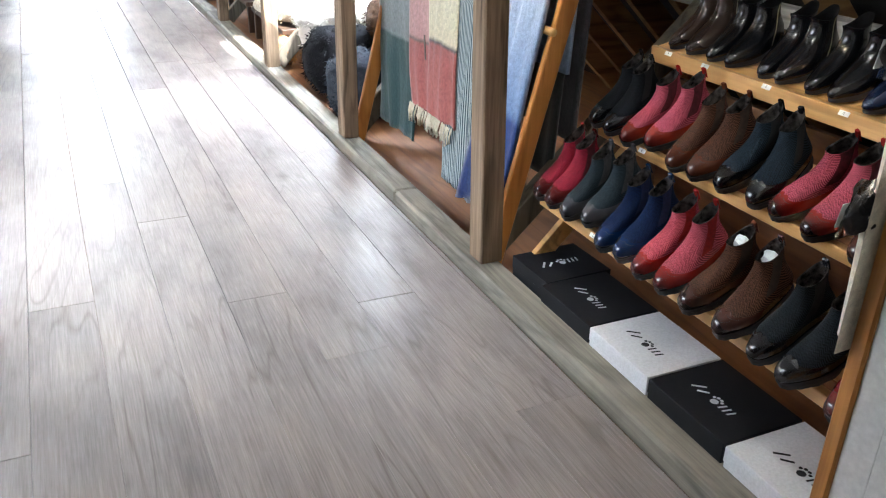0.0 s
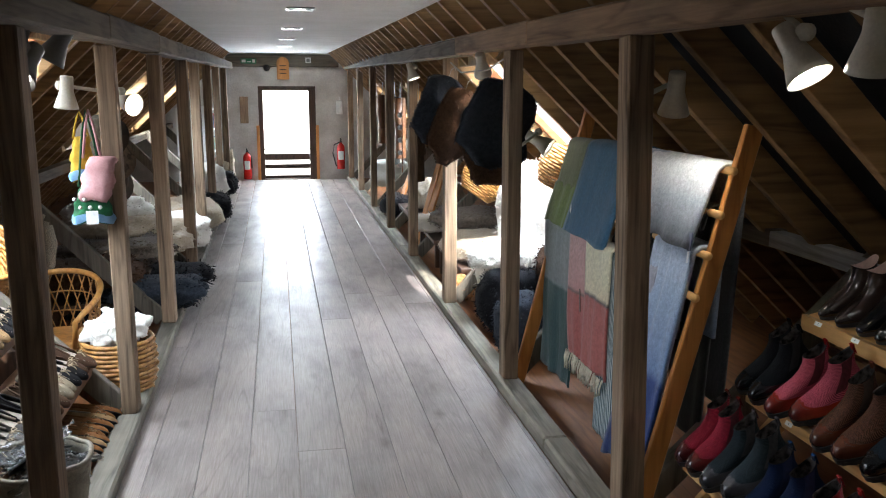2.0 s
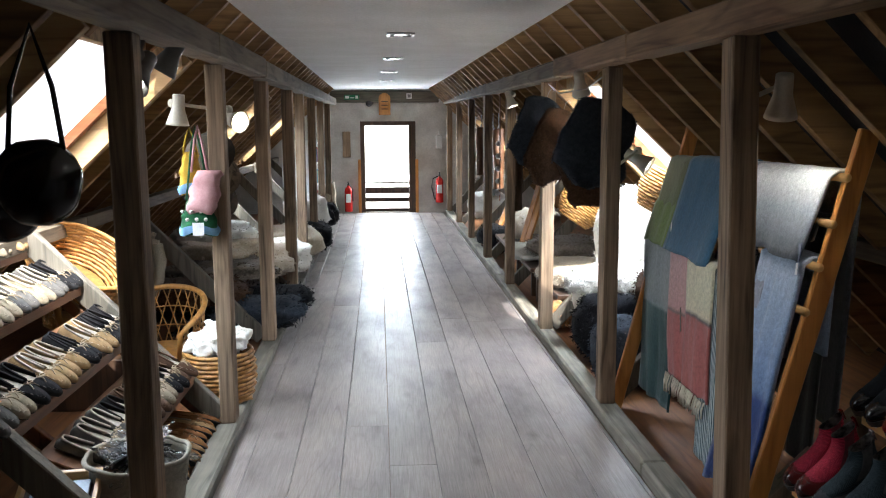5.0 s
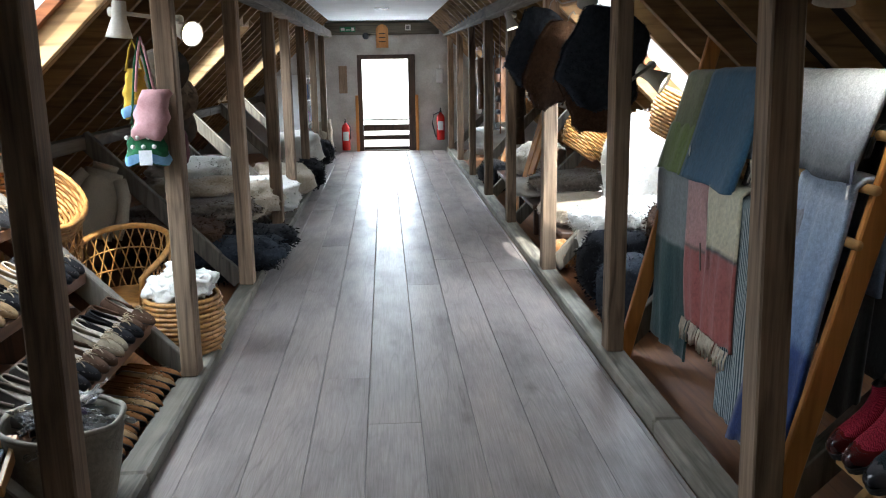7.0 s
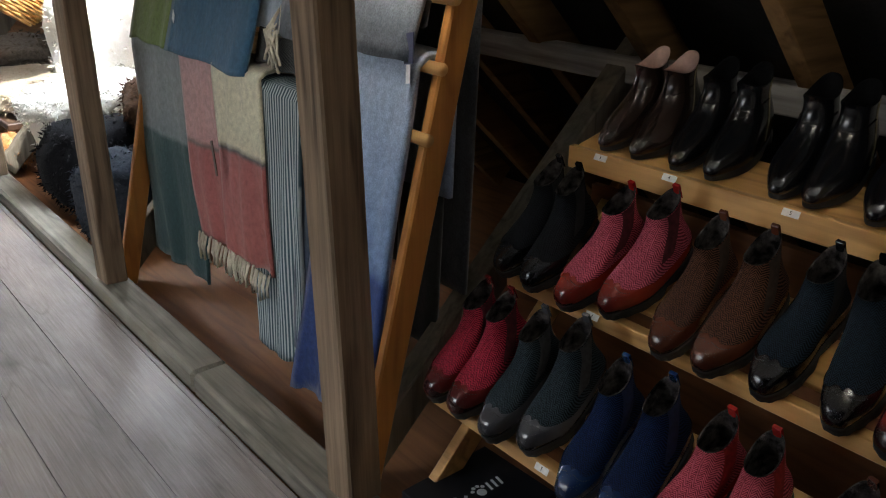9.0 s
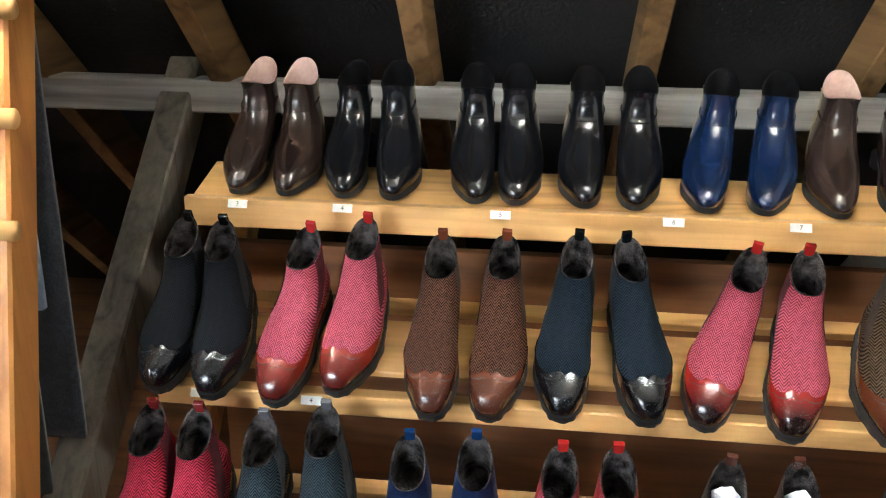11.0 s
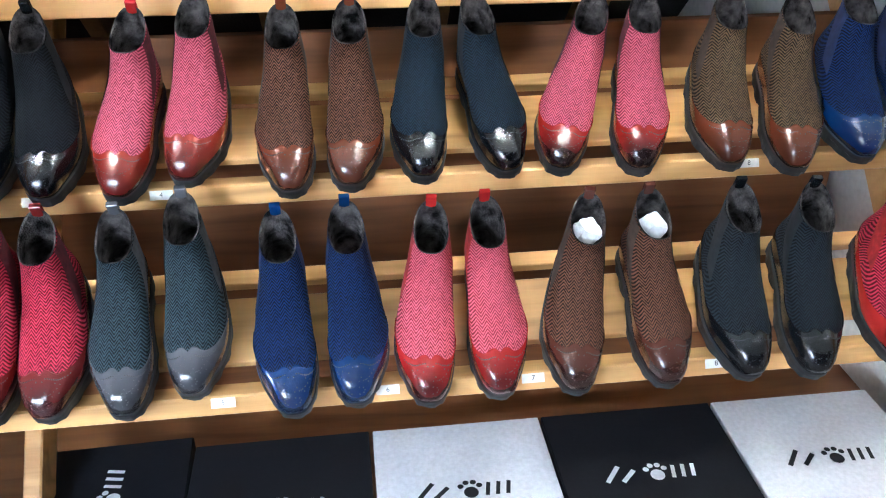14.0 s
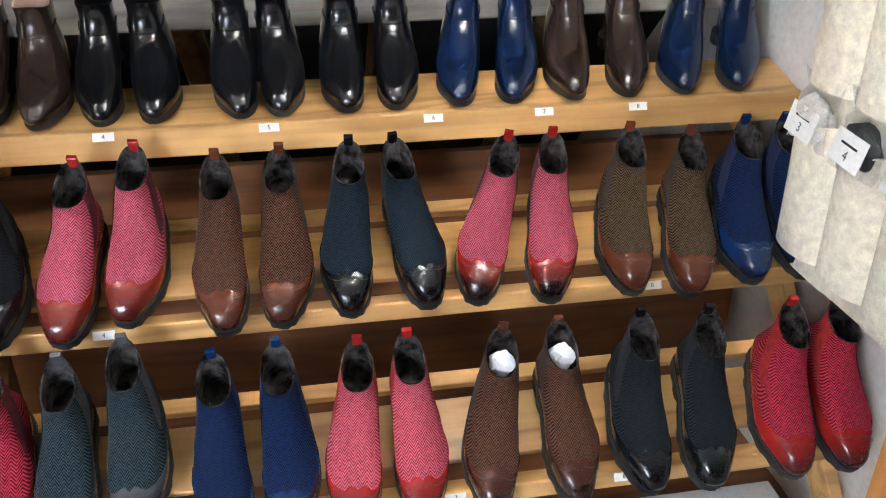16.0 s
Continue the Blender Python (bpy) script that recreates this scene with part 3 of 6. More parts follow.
def make_boot(style, mats, flip, label, stuffing=False, zipped=False):
    "one boot, toe tip at the origin, pointing to -y"
    sh = boot_shape(style)
    boot = thing("boot", pose(0, 0, 0), label, "boot", "boots on the rack")
    at = shell(sh, flip)
    out = shell(sh, flip, 0.0012)
    bm = bmesh.new()
    put_grid(bm, lambda u, v: at(u, v), 36, 26, True)
    part("upper", bm, mats["upper"], boot, smooth=True)
    # leather over the toe with a winged edge, low round the heel
    if style == "brogue":
        def edge(u):
            d = min(u, 1 - u) * 2               # 0 at the toe, 1 at the heel
            base = interp([0, 0.025, 0.06, 0.11, 0.18, 0.28, 0.42, 0.6, 0.8, 1.0], [0.425, 0.445, 0.44, 0.415, 0.375, 0.315, 0.25, 0.21, 0.22, 0.29], d)
            return base
        bm = bmesh.new()
        put_grid(bm, lambda u, v: out(u, v * edge(u)), 60, 12, True)
        vamp = part("vamp", bm, mats["leather"], boot, "polished leather toe", True)
        dots = bmesh.new()
        for k in range(26):
            u = (-0.13 + 0.26 * k / 25) % 1.0
            p = out(u, edge(u) - 0.035)
            bmesh.ops.create_icosphere(dots, subdivisions=1, radius=0.0012, matrix=Matrix.Translation(p))
        for k in range(22):                     # a second line of holes across the toe, and a rosette
            u = (-0.085 + 0.17 * k / 21) % 1.0
            p = out(u, 0.315 - 0.05 * math.cos(9 * math.pi * (k / 21 - 0.5)) * (k % 2 == 0))
            bmesh.ops.create_icosphere(dots, subdivisions=1, radius=0.0010, matrix=Matrix.Translation(p))
        for k in range(9):
            u = (0.022 * math.cos(2 * math.pi * k / 9)) % 1.0
            p = out(u, 0.245 + 0.028 * math.sin(2 * math.pi * k / 9))
            bmesh.ops.create_icosphere(dots, subdivisions=1, radius=0.0011, matrix=Matrix.Translation(p))
        part("brogue_trim", dots, RUBBER, vamp)
        bm = bmesh.new()                        # raised seam along the winged edge
        put_tube(bm, [out((-0.24 + 0.48 * k / 44) % 1.0, edge((-0.24 + 0.48 * k / 44) % 1.0)) for k in range(45)], 0.0009, 5)
        part("seam", bm, mats["leather"], vamp, "", True)
        for c in (0.262, 0.738):
            bm = bmesh.new()

            def gore(u, v, c=c):
                wide = 0.030 + 0.052 * v
                return out(c + (u - 0.5) * 2 * wide, 0.42 + 0.575 * v)
            put_grid(bm, gore, 8, 10)
            part("elastic_gore", bm, mats["gore"], boot, "", True)
    else:
        bm = bmesh.new()                        # a seam across the shaft
        pts = [out((k / 40 - 0.5) * 0.6 % 1.0, 0.70 - 0.05 * abs(k / 40 - 0.5)) for k in range(41)]
        put_tube(bm, pts, 0.0011, 5)
        part("seam", bm, mats["leather"], boot, "", True)
        c = 0.30 if flip > 0 else 0.70
        bm = bmesh.new()
        put_tube(bm, [out(c, 0.15 + 0.085 * k) for k in range(11)], 0.0016, 5)
        part("zip", bm, ZIP, boot, "", True)
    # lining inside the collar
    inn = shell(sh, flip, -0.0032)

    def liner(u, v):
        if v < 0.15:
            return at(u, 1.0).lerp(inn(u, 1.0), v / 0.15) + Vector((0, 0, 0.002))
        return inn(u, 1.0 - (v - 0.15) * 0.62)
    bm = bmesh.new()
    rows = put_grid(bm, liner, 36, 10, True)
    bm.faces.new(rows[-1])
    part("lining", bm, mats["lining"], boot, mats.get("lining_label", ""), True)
    # pull tab at the back
    if style == "brogue":
        c = at(0.5, 1.0)
        bm = bmesh.new()
        for dy, hh in ((0.0035, 0.012), (-0.0035, 0.012)):
            put_box(bm, (c.x - 0.0085, c.y + dy - 0.0009, c.z - 0.024), (c.x + 0.0085, c.y + dy + 0.0009, c.z + hh), 0.0006)
        put_box(bm, (c.x - 0.0085, c.y - 0.0044, c.z + 0.0115), (c.x + 0.0085, c.y + 0.0044, c.z + 0.0135), 0.0006)
        part("pull_tab", bm, mats["tab"], boot)
        if stuffing:
            bm = bmesh.new()
            bmesh.ops.create_icosphere(bm, subdivisions=3, radius=0.023, matrix=Matrix.Translation((0, c.y - 0.050, c.z - 0.026 + (0.012 if stuffing > 1 else -0.012))) @ Matrix.Diagonal((0.85, 1.0, 1.1, 1)))
            for v in bm.verts:
                v.co += Vector(noise.noise_vector(v.co * 55)) * 0.012
            part("paper_stuffing", bm, PAPER, boot, "crumpled white tissue paper")
    # sole with a cleated edge and a heel
    lug = style == "brogue"
    bm = bmesh.new()
    rings = []
    N = 72
    levels = ((0.0, 0.0062, 0.0), (0.35, 0.0068, 0.0), (0.45, 0.0068, 1.0), (1.0, 0.0055, 1.0)) if lug else ((0, 0.0016, 0), (1.0, 0.001, 0))
    for f, o, cleat in levels:
        ring = []
        for k in range(N):
            u = k / N
            p = shell(sh, flip, o - (0.0022 * (k // 2 % 2) * cleat))(u, 0.0)
            toe_spring = 0.006 * max(0, (0.07 - p.y) / 0.07) ** 2
            base = toe_spring if lug or p.y < 0.16 else 0.0
            arch = 0.010 if (0.145 < p.y < 0.185) else 0.0
            low = base + (arch if lug else 0)
            if not lug:
                low = toe_spring if p.y < 0.17 else p.z - 0.006
            p.z = p.z + 0.002 + (low - p.z - 0.002) * f
            ring.append(bm.verts.new(p))
        rings.append(ring)
    for a, b in zip(rings, rings[1:]):
        for k in range(N):
            bm.faces.new((a[k], a[(k + 1) % N], b[(k + 1) % N], b[k]))
    bm.faces.new(rings[0])
    bm.faces.new(rings[-1])
    part("sole", bm, RUBBER, boot)
    if not lug:
        bm = bmesh.new()
        put_lathe(bm, [(0.028, 0.0), (0.030, 0.026)], Matrix.Translation((0, sh["L"] - 0.035, 0)) @ Matrix.Diagonal((0.95, 1.05, 1, 1)), 18)
        part("heel", bm, RUBBER, boot)
    return boot


ZIP = plain("zip_metal", (0.25, 0.2, 0.1), (0.35, 0.3, 0.2), 0.35, 60, 0.3, 0.8)
PAPER = plain("tissue_paper", (0.78, 0.80, 0.84), (0.86, 0.88, 0.92), 0.8, 30, 0.4)
# near-black tones put the shade of the boot openings into the lining colours
FUR = plain("grey_fur_lining_shaded", (0.004, 0.0035, 0.0035), (0.10, 0.088, 0.084), 1.0, 45, 1.0, 0, 240.0, 0.1, 0.006)
INK = plain("black_lining_shaded", (0.003, 0.003, 0.0035), (0.006, 0.006, 0.006), 0.9, 30, 0.3, 0, 120.0, 0.1)
BLUSH = plain("pale_pink_lining", (0.62, 0.42, 0.35), (0.72, 0.52, 0.44), 0.8, 20, 0.2)
TW = dict(pink=((0.43, 0.085, 0.125), (0.22, 0.03, 0.05)), brown=((0.095, 0.042, 0.026), (0.022, 0.010, 0.007)),
          olive=((0.085, 0.055, 0.03), (0.022, 0.014, 0.009)), navy=((0.013, 0.022, 0.033), (0.003, 0.006, 0.009)),
          black=((0.008, 0.010, 0.013), (0.003, 0.003, 0.004)), blue=((0.006, 0.017, 0.060), (0.0018, 0.005, 0.018)),
          teal=((0.024, 0.036, 0.044), (0.006, 0.010, 0.013)), crimson=((0.34, 0.024, 0.05), (0.12, 0.007, 0.014)),
          rose=((0.46, 0.085, 0.12), (0.25, 0.03, 0.045)), charcoal=((0.014, 0.019, 0.024), (0.004, 0.005, 0.007)))
LE = dict(red=((0.30, 0.030, 0.017), (0.08, 0.009, 0.007)), redblack=((0.36, 0.022, 0.016), (0.012, 0.006, 0.006)),
          tan=((0.14, 0.039, 0.018), (0.06, 0.017, 0.009)), black=((0.006, 0.008, 0.010), (0.004, 0.004, 0.005)),
          blue=((0.006, 0.030, 0.10), (0.004, 0.014, 0.05)), grey=((0.085, 0.085, 0.095), (0.022, 0.022, 0.026)),
          oxblood=((0.15, 0.013, 0.012), (0.035, 0.006, 0.006)), chestnut=((0.085, 0.026, 0.016), (0.03, 0.011, 0.008)),
          scarlet=((0.37, 0.020, 0.018), (0.06, 0.006, 0.006)))
TWM = {k: tweed("herringbone_" + k, *v) for k, v in TW.items()}
LEM = {k: leather("leather_" + k, *v) for k, v in LE.items()}
GOREM = {k: plain("elastic_" + k, tuple(0.6 * c for c in v), v, 0.9, 80, 0.4) for k, v in dict(
    wine=(0.10, 0.012, 0.02), brown=(0.05, 0.03, 0.02), black=(0.012, 0.013, 0.015), blue=(0.010, 0.018, 0.07),
    grey=(0.05, 0.05, 0.055), red=(0.34, 0.012, 0.012)).items()}
SMOOTH = {k: leather("calf_" + k, c, tuple(0.8 * v for v in c), 0.24, 0.1) for k, c in dict(
    brown=(0.030, 0.018, 0.014), black=(0.005, 0.0055, 0.007), blue=(0.004, 0.014, 0.048)).items()}


def brogue(tw, le, go, words, tab=None, **kw):
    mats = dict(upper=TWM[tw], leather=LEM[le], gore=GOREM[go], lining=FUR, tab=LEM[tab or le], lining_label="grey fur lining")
    return [make_boot("brogue", mats, f, words, **kw) for f in (-1, 1)]


def calf(c, words, lining=INK):
    mats = dict(upper=SMOOTH[c], leather=SMOOTH[c], gore=GOREM["black"], lining=lining)
    return [make_boot("calf", mats, f, words) for f in (-1, 1)]


def stand(pair, xf, zf, toes, backs, slope, fore=(0, 0)):
    "lay a pair on a sloping shelf; toes and backs: where each boot's toe and pull tab lie along the shelf"
    s = math.atan(slope)
    base = Matrix(((0, math.cos(s), -math.sin(s)), (-1, 0, 0), (0, math.sin(s), math.cos(s)))).to_4x4()
    for k, (ob, y, yb) in enumerate(zip(pair, toes, backs)):
        dx = 0.55 * fore[k]
        yaw = math.atan2(yb - y, 0.28)
        dz = 0.004
        ob.matrix_basis = Matrix.Translation((xf + dx, y, zf + dz + dx * slope)) @ base @ Matrix.Rotation(yaw, 4, "Z")


ROW1 = [("brown", BLUSH, 2.282, 2.184, 2.268, 2.187), ("black", INK, 2.070, 1.975, 2.078, 1.993), ("black", INK, 1.817, 1.742, 1.834, 1.750),
        ("black", INK, 1.615, 1.524, 1.615, 1.511), ("blue", INK, 1.400, 1.295, 1.350, 1.241), ("brown", BLUSH, 1.163, 1.051, 1.138, 1.014),
        ("blue", INK, 0.936, 0.819, 0.854, 0.740)]
for c, lin, a, b, a2, b2 in ROW1:
    words = {"brown": "dark brown smooth leather heeled ankle boot with pale lining", "black": "polished black leather pointed ankle boot with side zip",
             "blue": "navy blue smooth leather heeled ankle boot"}[c]
    stand(calf(c, words, lin), 1.702, 0.896, (a, b), (a2, b2), 0.25)
ROW2 = [("black", "black", "black", None, "black tweed and patent leather chelsea boot", (2.36, 2.257), (2.345, 2.275), (0.02, 0.01)),
        ("pink", "red", "wine", "scarlet", "pink herringbone tweed brogue boot with red leather toe", (2.145, 2.04), (2.107, 2.007), (0, 0.05)),
        ("brown", "tan", "brown", None, "brown herringbone tweed brogue boot with tan leather toe", (1.867, 1.77), (1.866, 1.752), (-0.01, 0)),
        ("navy", "black", "black", None, "dark navy tweed brogue boot with black leather toe", (1.647, 1.498), (1.625, 1.545), (0.015, 0.02)),
        ("pink", "redblack", "wine", "scarlet", "pink tweed brogue boot with red toe burnished black", (1.418, 1.276), (1.317, 1.237), (0.02, 0)),
        ("olive", "tan", "brown", None, "olive brown herringbone tweed brogue boot with tan toe", (1.112, 1.0), (1.082, 0.962), (0, -0.03)),
        ("blue", "blue", "blue", None, "navy blue tweed brogue boot with blue leather toe", (0.865, 0.75), (0.842, 0.756), (0, 0))]
ROW3 = [("crimson", "oxblood", "wine", None, "crimson tweed brogue boot with oxblood leather toe", (2.335, 2.246), (2.33, 2.25), (0.02, 0.02)),
        ("teal", "grey", "grey", None, "teal tweed brogue boot with grey leather toe", (2.131, 2.032), (2.136, 2.036), (0.012, 0.055)),
        ("blue", "blue", "blue", None, "navy blue tweed brogue boot with blue leather toe", (1.875, 1.779), (1.889, 1.781), (-0.02, -0.005)),
        ("rose", "scarlet", "red", None, "bright pink tweed brogue boot with scarlet toe", (1.668, 1.553), (1.643, 1.557), (-0.02, -0.015)),
        ("brown", "chestnut", "brown", None, "brown tweed brogue boot stuffed with white paper", (1.434, 1.279), (1.384, 1.285), (-0.02, -0.022)),
        ("charcoal", "black", "black", None, "charcoal tweed brogue boot with black leather toe", (1.143, 1.034), (1.128, 0.999), (-0.02, -0.03)),
        ("crimson", "scarlet", "red", None, "red tweed brogue boot with dark red leather toe", (0.872, 0.76), (0.833, 0.735), (-0.03, -0.03))]
for row, xf, zf in ((ROW2, 1.441, 0.592), (ROW3, 1.201, 0.335)):
    for tw, le, go, tab, words, toes, backs, fore in row:
        stand(brogue(tw, le, go, words, tab, stuffing=1 if (tw == "brown" and zf < 0.5) else 0), xf, zf, toes, backs, SL, fore)

# ---- shoe boxes ----
BLACKCARD = plain("black_card", (0.006, 0.0065, 0.009), (0.010, 0.0105, 0.013), 0.55, 5, 0.1, 0, 120.0, 0.25)
WHITECARD = plain("white_gloss_card", (0.72, 0.73, 0.75), (0.80, 0.81, 0.83), 0.25, 5, 0.05)


def logo_bars(bm, cx, cy, z):
    "a printed mark of plain slanted bars and discs"
    def stroke(pts, r=0.0032):
        for a, b in zip(pts, pts[1:]):
            d = Vector((b[0] - a[0], b[1] - a[1], 0))
            n = Vector((-d.y, d.x, 0)).normalized() * r
            q = [Vector((cx + p[0], cy + p[1], z)) for p in (a, b)]
            bm.faces.new([bm.verts.new(v) for v in (q[0] - n, q[1] - n, q[1] + n, q[0] + n)])
    stroke([(-0.090, -0.014), (-0.062, 0.022)], 0.0042)
    stroke([(-0.062, -0.016), (-0.036, 0.010)], 0.0042)
    for k in range(3):
        stroke([(0.030 + 0.018 * k, -0.016), (0.036 + 0.018 * k, 0.014)], 0.0036)
    for px, py, r in ((0.003, -0.006, 0.013), (-0.014, 0.009, 0.0055), (-0.004, 0.017, 0.0055), (0.009, 0.017, 0.0055), (0.019, 0.009, 0.0055)):
        bm.faces.new([bm.verts.new((cx + px + r * math.cos(t), cy + py + r * math.sin(t), z)) for t in (2 * math.pi * k / 14 for k in range(14))])


def shoe_box(y0, y1, dark, turn=0.0, sideways=False, xb=1.388):
    w, d, h = y1 - y0 - 0.004, 0.285, 0.128
    m = Matrix.Translation((xb - d / 2, (y0 + y1) / 2, 0)) @ Matrix.Rotation(radians(turn), 4, "Z")
    ob = thing("shoe_box", m, ("black" if dark else "white") + " cardboard boot box with a printed lid on the floor", "box", "boot boxes")
    c, ink = (BLACKCARD, WHITECARD) if dark else (WHITECARD, BLACKCARD)
    part("base", box((-d / 2 + 0.002, -w / 2 + 0.002, -0.003), (d / 2 - 0.002, w / 2 - 0.002, h - 0.03), 0.002), c, ob)
    lid = part("lid", box((-d / 2, -w / 2, h - 0.05), (d / 2, w / 2, h), 0.002), c, ob)
    bm = bmesh.new()
    logo_bars(bm, 0, 0, 0)
    ang = -90 if not sideways else 0
    bmesh.ops.transform(bm, matrix=Matrix.Translation((-0.03 if not sideways else 0.0, 0, h + 0.0012)) @ Matrix.Rotation(radians(ang), 4, "Z"), verts=bm.verts[:])
    part("printed_mark", bm, ink, lid, "plain printed bars and discs")
    return ob


shoe_box(2.085, 2.345, True, 2, True, 1.41)
shoe_box(1.762, 2.085, True, 0.5)
shoe_box(1.437, 1.760, False)
shoe_box(1.095, 1.435, True)
shoe_box(0.765, 1.093, False)

# ---- number labels on the rack ----
LABEL = plain("white_label", (0.78, 0.78, 0.76), (0.82, 0.82, 0.8), 0.6, 20, 0.05)


def number(text, m, size, parent):
    cu = bpy.data.curves.new("number", "FONT")
    cu.body, cu.size, cu.align_x, cu.align_y = text, size, "CENTER", "CENTER"
    cu.materials.append(BLACKCARD)
    ob = new("number", cu)
    ob.parent = parent
    ob.matrix_basis = m


def shelf_label(text, x, y, z):
    t = thing("size_label", Matrix.Translation((x, y, z)) @ Matrix.Rotation(radians(-90), 4, "Z") @ Matrix.Rotation(radians(62), 4, "X"),
              "small white card with a printed size on the shelf edge", "label", "size labels")
    part("card", box((-0.019, -0.008, -0.0006), (0.019, 0.008, 0.0006)), LABEL, t)
    number(text, Matrix.Translation((0, 0, 0.0012)), 0.012, t)


for text, y in (("3", 2.275), ("4", 2.069), ("5", 1.769), ("6", 1.454), ("7", 1.231), ("8", 1.035)):
    shelf_label(text, 1.6955, y, 0.8915)
for text, y in (("3", 2.29), ("4", 2.085), ("8", 1.055)):
    shelf_label(text, 1.482, y, 0.598)
for text, y in (("5", 1.992), ("6", 1.73), ("7", 1.49), ("8", 1.175)):
    shelf_label(text, 1.243, y, 0.341)

# ---- white partition with canvas pockets ----
tagged(part("wall_partition", box((1.06, Y0, -0.05), (3.2, 0.655, 2.4)), PLASTER), "smooth white painted partition at the end of the rack", "wall", kind="structure")
tagged(part("wall_end", box((1.06, 0.656, -0.05), (1.112, 0.733, 1.925)), PLASTER), "white painted edge of the partition", "wall", kind="structure")
tagged(part("trim", box((1.05, 0.734, 0.0), (1.118, 0.775, 1.925), 0.005), PINEV), "orange varnished pine upright at the partition's edge", "trim", kind="structure")
CANVAS = cloth("cream_canvas", [(0, (0.78, 0.72, 0.58)), (1, (0.82, 0.76, 0.62))], 2, 700, fuzzy=0.1)
CLEAR = bpy.data.materials.new("clear_film")
CLEAR.use_nodes = True
cb = CLEAR.node_tree.nodes["Principled BSDF"]
cb.inputs["Transmission Weight"].default_value, cb.inputs["Roughness"].default_value, cb.inputs["IOR"].default_value = 0.92, 0.12, 1.15
WOOLW = plain("white_wool", (0.62, 0.60, 0.56), (0.78, 0.77, 0.74), 1.0, 25, 1.0, 0, 150, 0.1, 0.01)
DKBRAID = plain("dark_binding", (0.05, 0.04, 0.03), (0.07, 0.055, 0.04), 0.9, 60, 0.2)
pockets = thing("pocket_organiser", pose(0, 0, 0), "cream canvas pocket organiser hung on the partition, holding packets", "organiser")
bm = bmesh.new()
put_grid(bm, lambda u, v: Vector((1.015 + 0.47 * u, 0.779 + 0.003 * math.sin(9 * u), 0.63 + 1.0 * v)), 12, 16)
part("backing", bm, CANVAS, pockets, smooth=True)
tagged(part("batten", box((1.119, 0.658, 1.60), (1.48, 0.776, 1.63), 0.003), PINEV), "pine batten that carries the canvas organiser", "batten")
POCKETS = [(0.962 + 0.14 * i, zz, 6 - i) for zz in (1.30, 0.99, 0.67) for i in range(4)]
for k, (px, pz, num) in enumerate(POCKETS):
    bm = bmesh.new()

    def pk(u, v, px=px, pz=pz):
        a = math.pi * u
        belly = 0.040 * (0.6 + 0.4 * v)
        if px < 1.0:
            u = 0.42 + 0.58 * u
        return Vector((px + 0.138 * u, 0.782 + belly * math.sin(a) ** 0.6, pz + 0.27 * v - 0.014 * math.sin(a) * v))
    put_grid(bm, pk, 14, 8)
    part("pocket", bm, CANVAS, pockets, smooth=True)
    bm = bmesh.new()
    put_tube(bm, [pk(u / 14, 1.0) for u in range(15)], 0.0025, 5)
    part("binding", bm, CANVAS, pockets, smooth=True)
    bm = bmesh.new()
    bmesh.ops.create_icosphere(bm, subdivisions=3, radius=0.05, matrix=Matrix.Translation((px + 0.07, 0.805, pz + 0.265)) @ Matrix.Diagonal((1, 0.42, 0.9, 1)))
    for v in bm.verts:
        v.co += Vector(noise.noise_vector(v.co * 30 + Vector((k, 0, 0)))) * 0.012
    part("insole_packet", bm, WOOLW if num == 3 else RUBBER, pockets)
    bm = bmesh.new()
    put_grid(bm, lambda u, v, px=px, pz=pz, k=k: Vector((px + 0.012 + 0.115 * u, 0.815 - 0.02 * v, pz + 0.22 + 0.13 * v)) + Vector(noise.noise_vector(Vector((u * 4, v * 4, k)))) * 0.014, 8, 8)
    part("clear_bag", bm, CLEAR, pockets, smooth=True)
    t = thing("price_card", Matrix.Translation((px + 0.07, 0.828, pz + 0.262)) @ Matrix.Rotation(radians(180), 4, "Z") @ Matrix.Rotation(radians(80), 4, "X") @ Matrix.Rotation(radians(-3), 4, "Z"),
              "white size card clipped to a canvas pocket", "card", "pocket cards")
    part("card", box((-0.042, -0.028, -0.0008), (0.042, 0.028, 0.0008)), LABEL, t)
    number(str(num), Matrix.Translation((0, -0.011, 0.0015)), 0.024, t)
    part("print_bar", box((-0.022, 0.006, 0.0009), (0.022, 0.010, 0.0014)), BLACKCARD, t)

# ---- ladder rack with blankets ----
SLOPE = 0.252


def lx(z):
    return 1.09 + SLOPE * z


ladder = thing("blanket_ladder", pose(0, 0, 0), "orange varnished pine ladder rack leaning under the rafters, hung with blankets", "ladder")
for y, top in ((2.508, 1.60), (4.24, 1.70)):
    bm = bmesh.new()
    beam_between(bm, (lx(0.0) + 0.03, y, 0.0), (lx(top) + 0.03, y, top), 0.032, 0.075, 0.005)
    part("stile", bm, PINEV, ladder)
for z in (1.435, 1.27, 1.115, 0.953):
    bm = bmesh.new()
    put_tube(bm, [(lx(z) - 0.015, 2.478, z), (lx(z) - 0.015, 4.27, z)], 0.016, 12)
    part("rung", bm, PINEV if z < 0.5 else PINE, ladder, smooth=True)


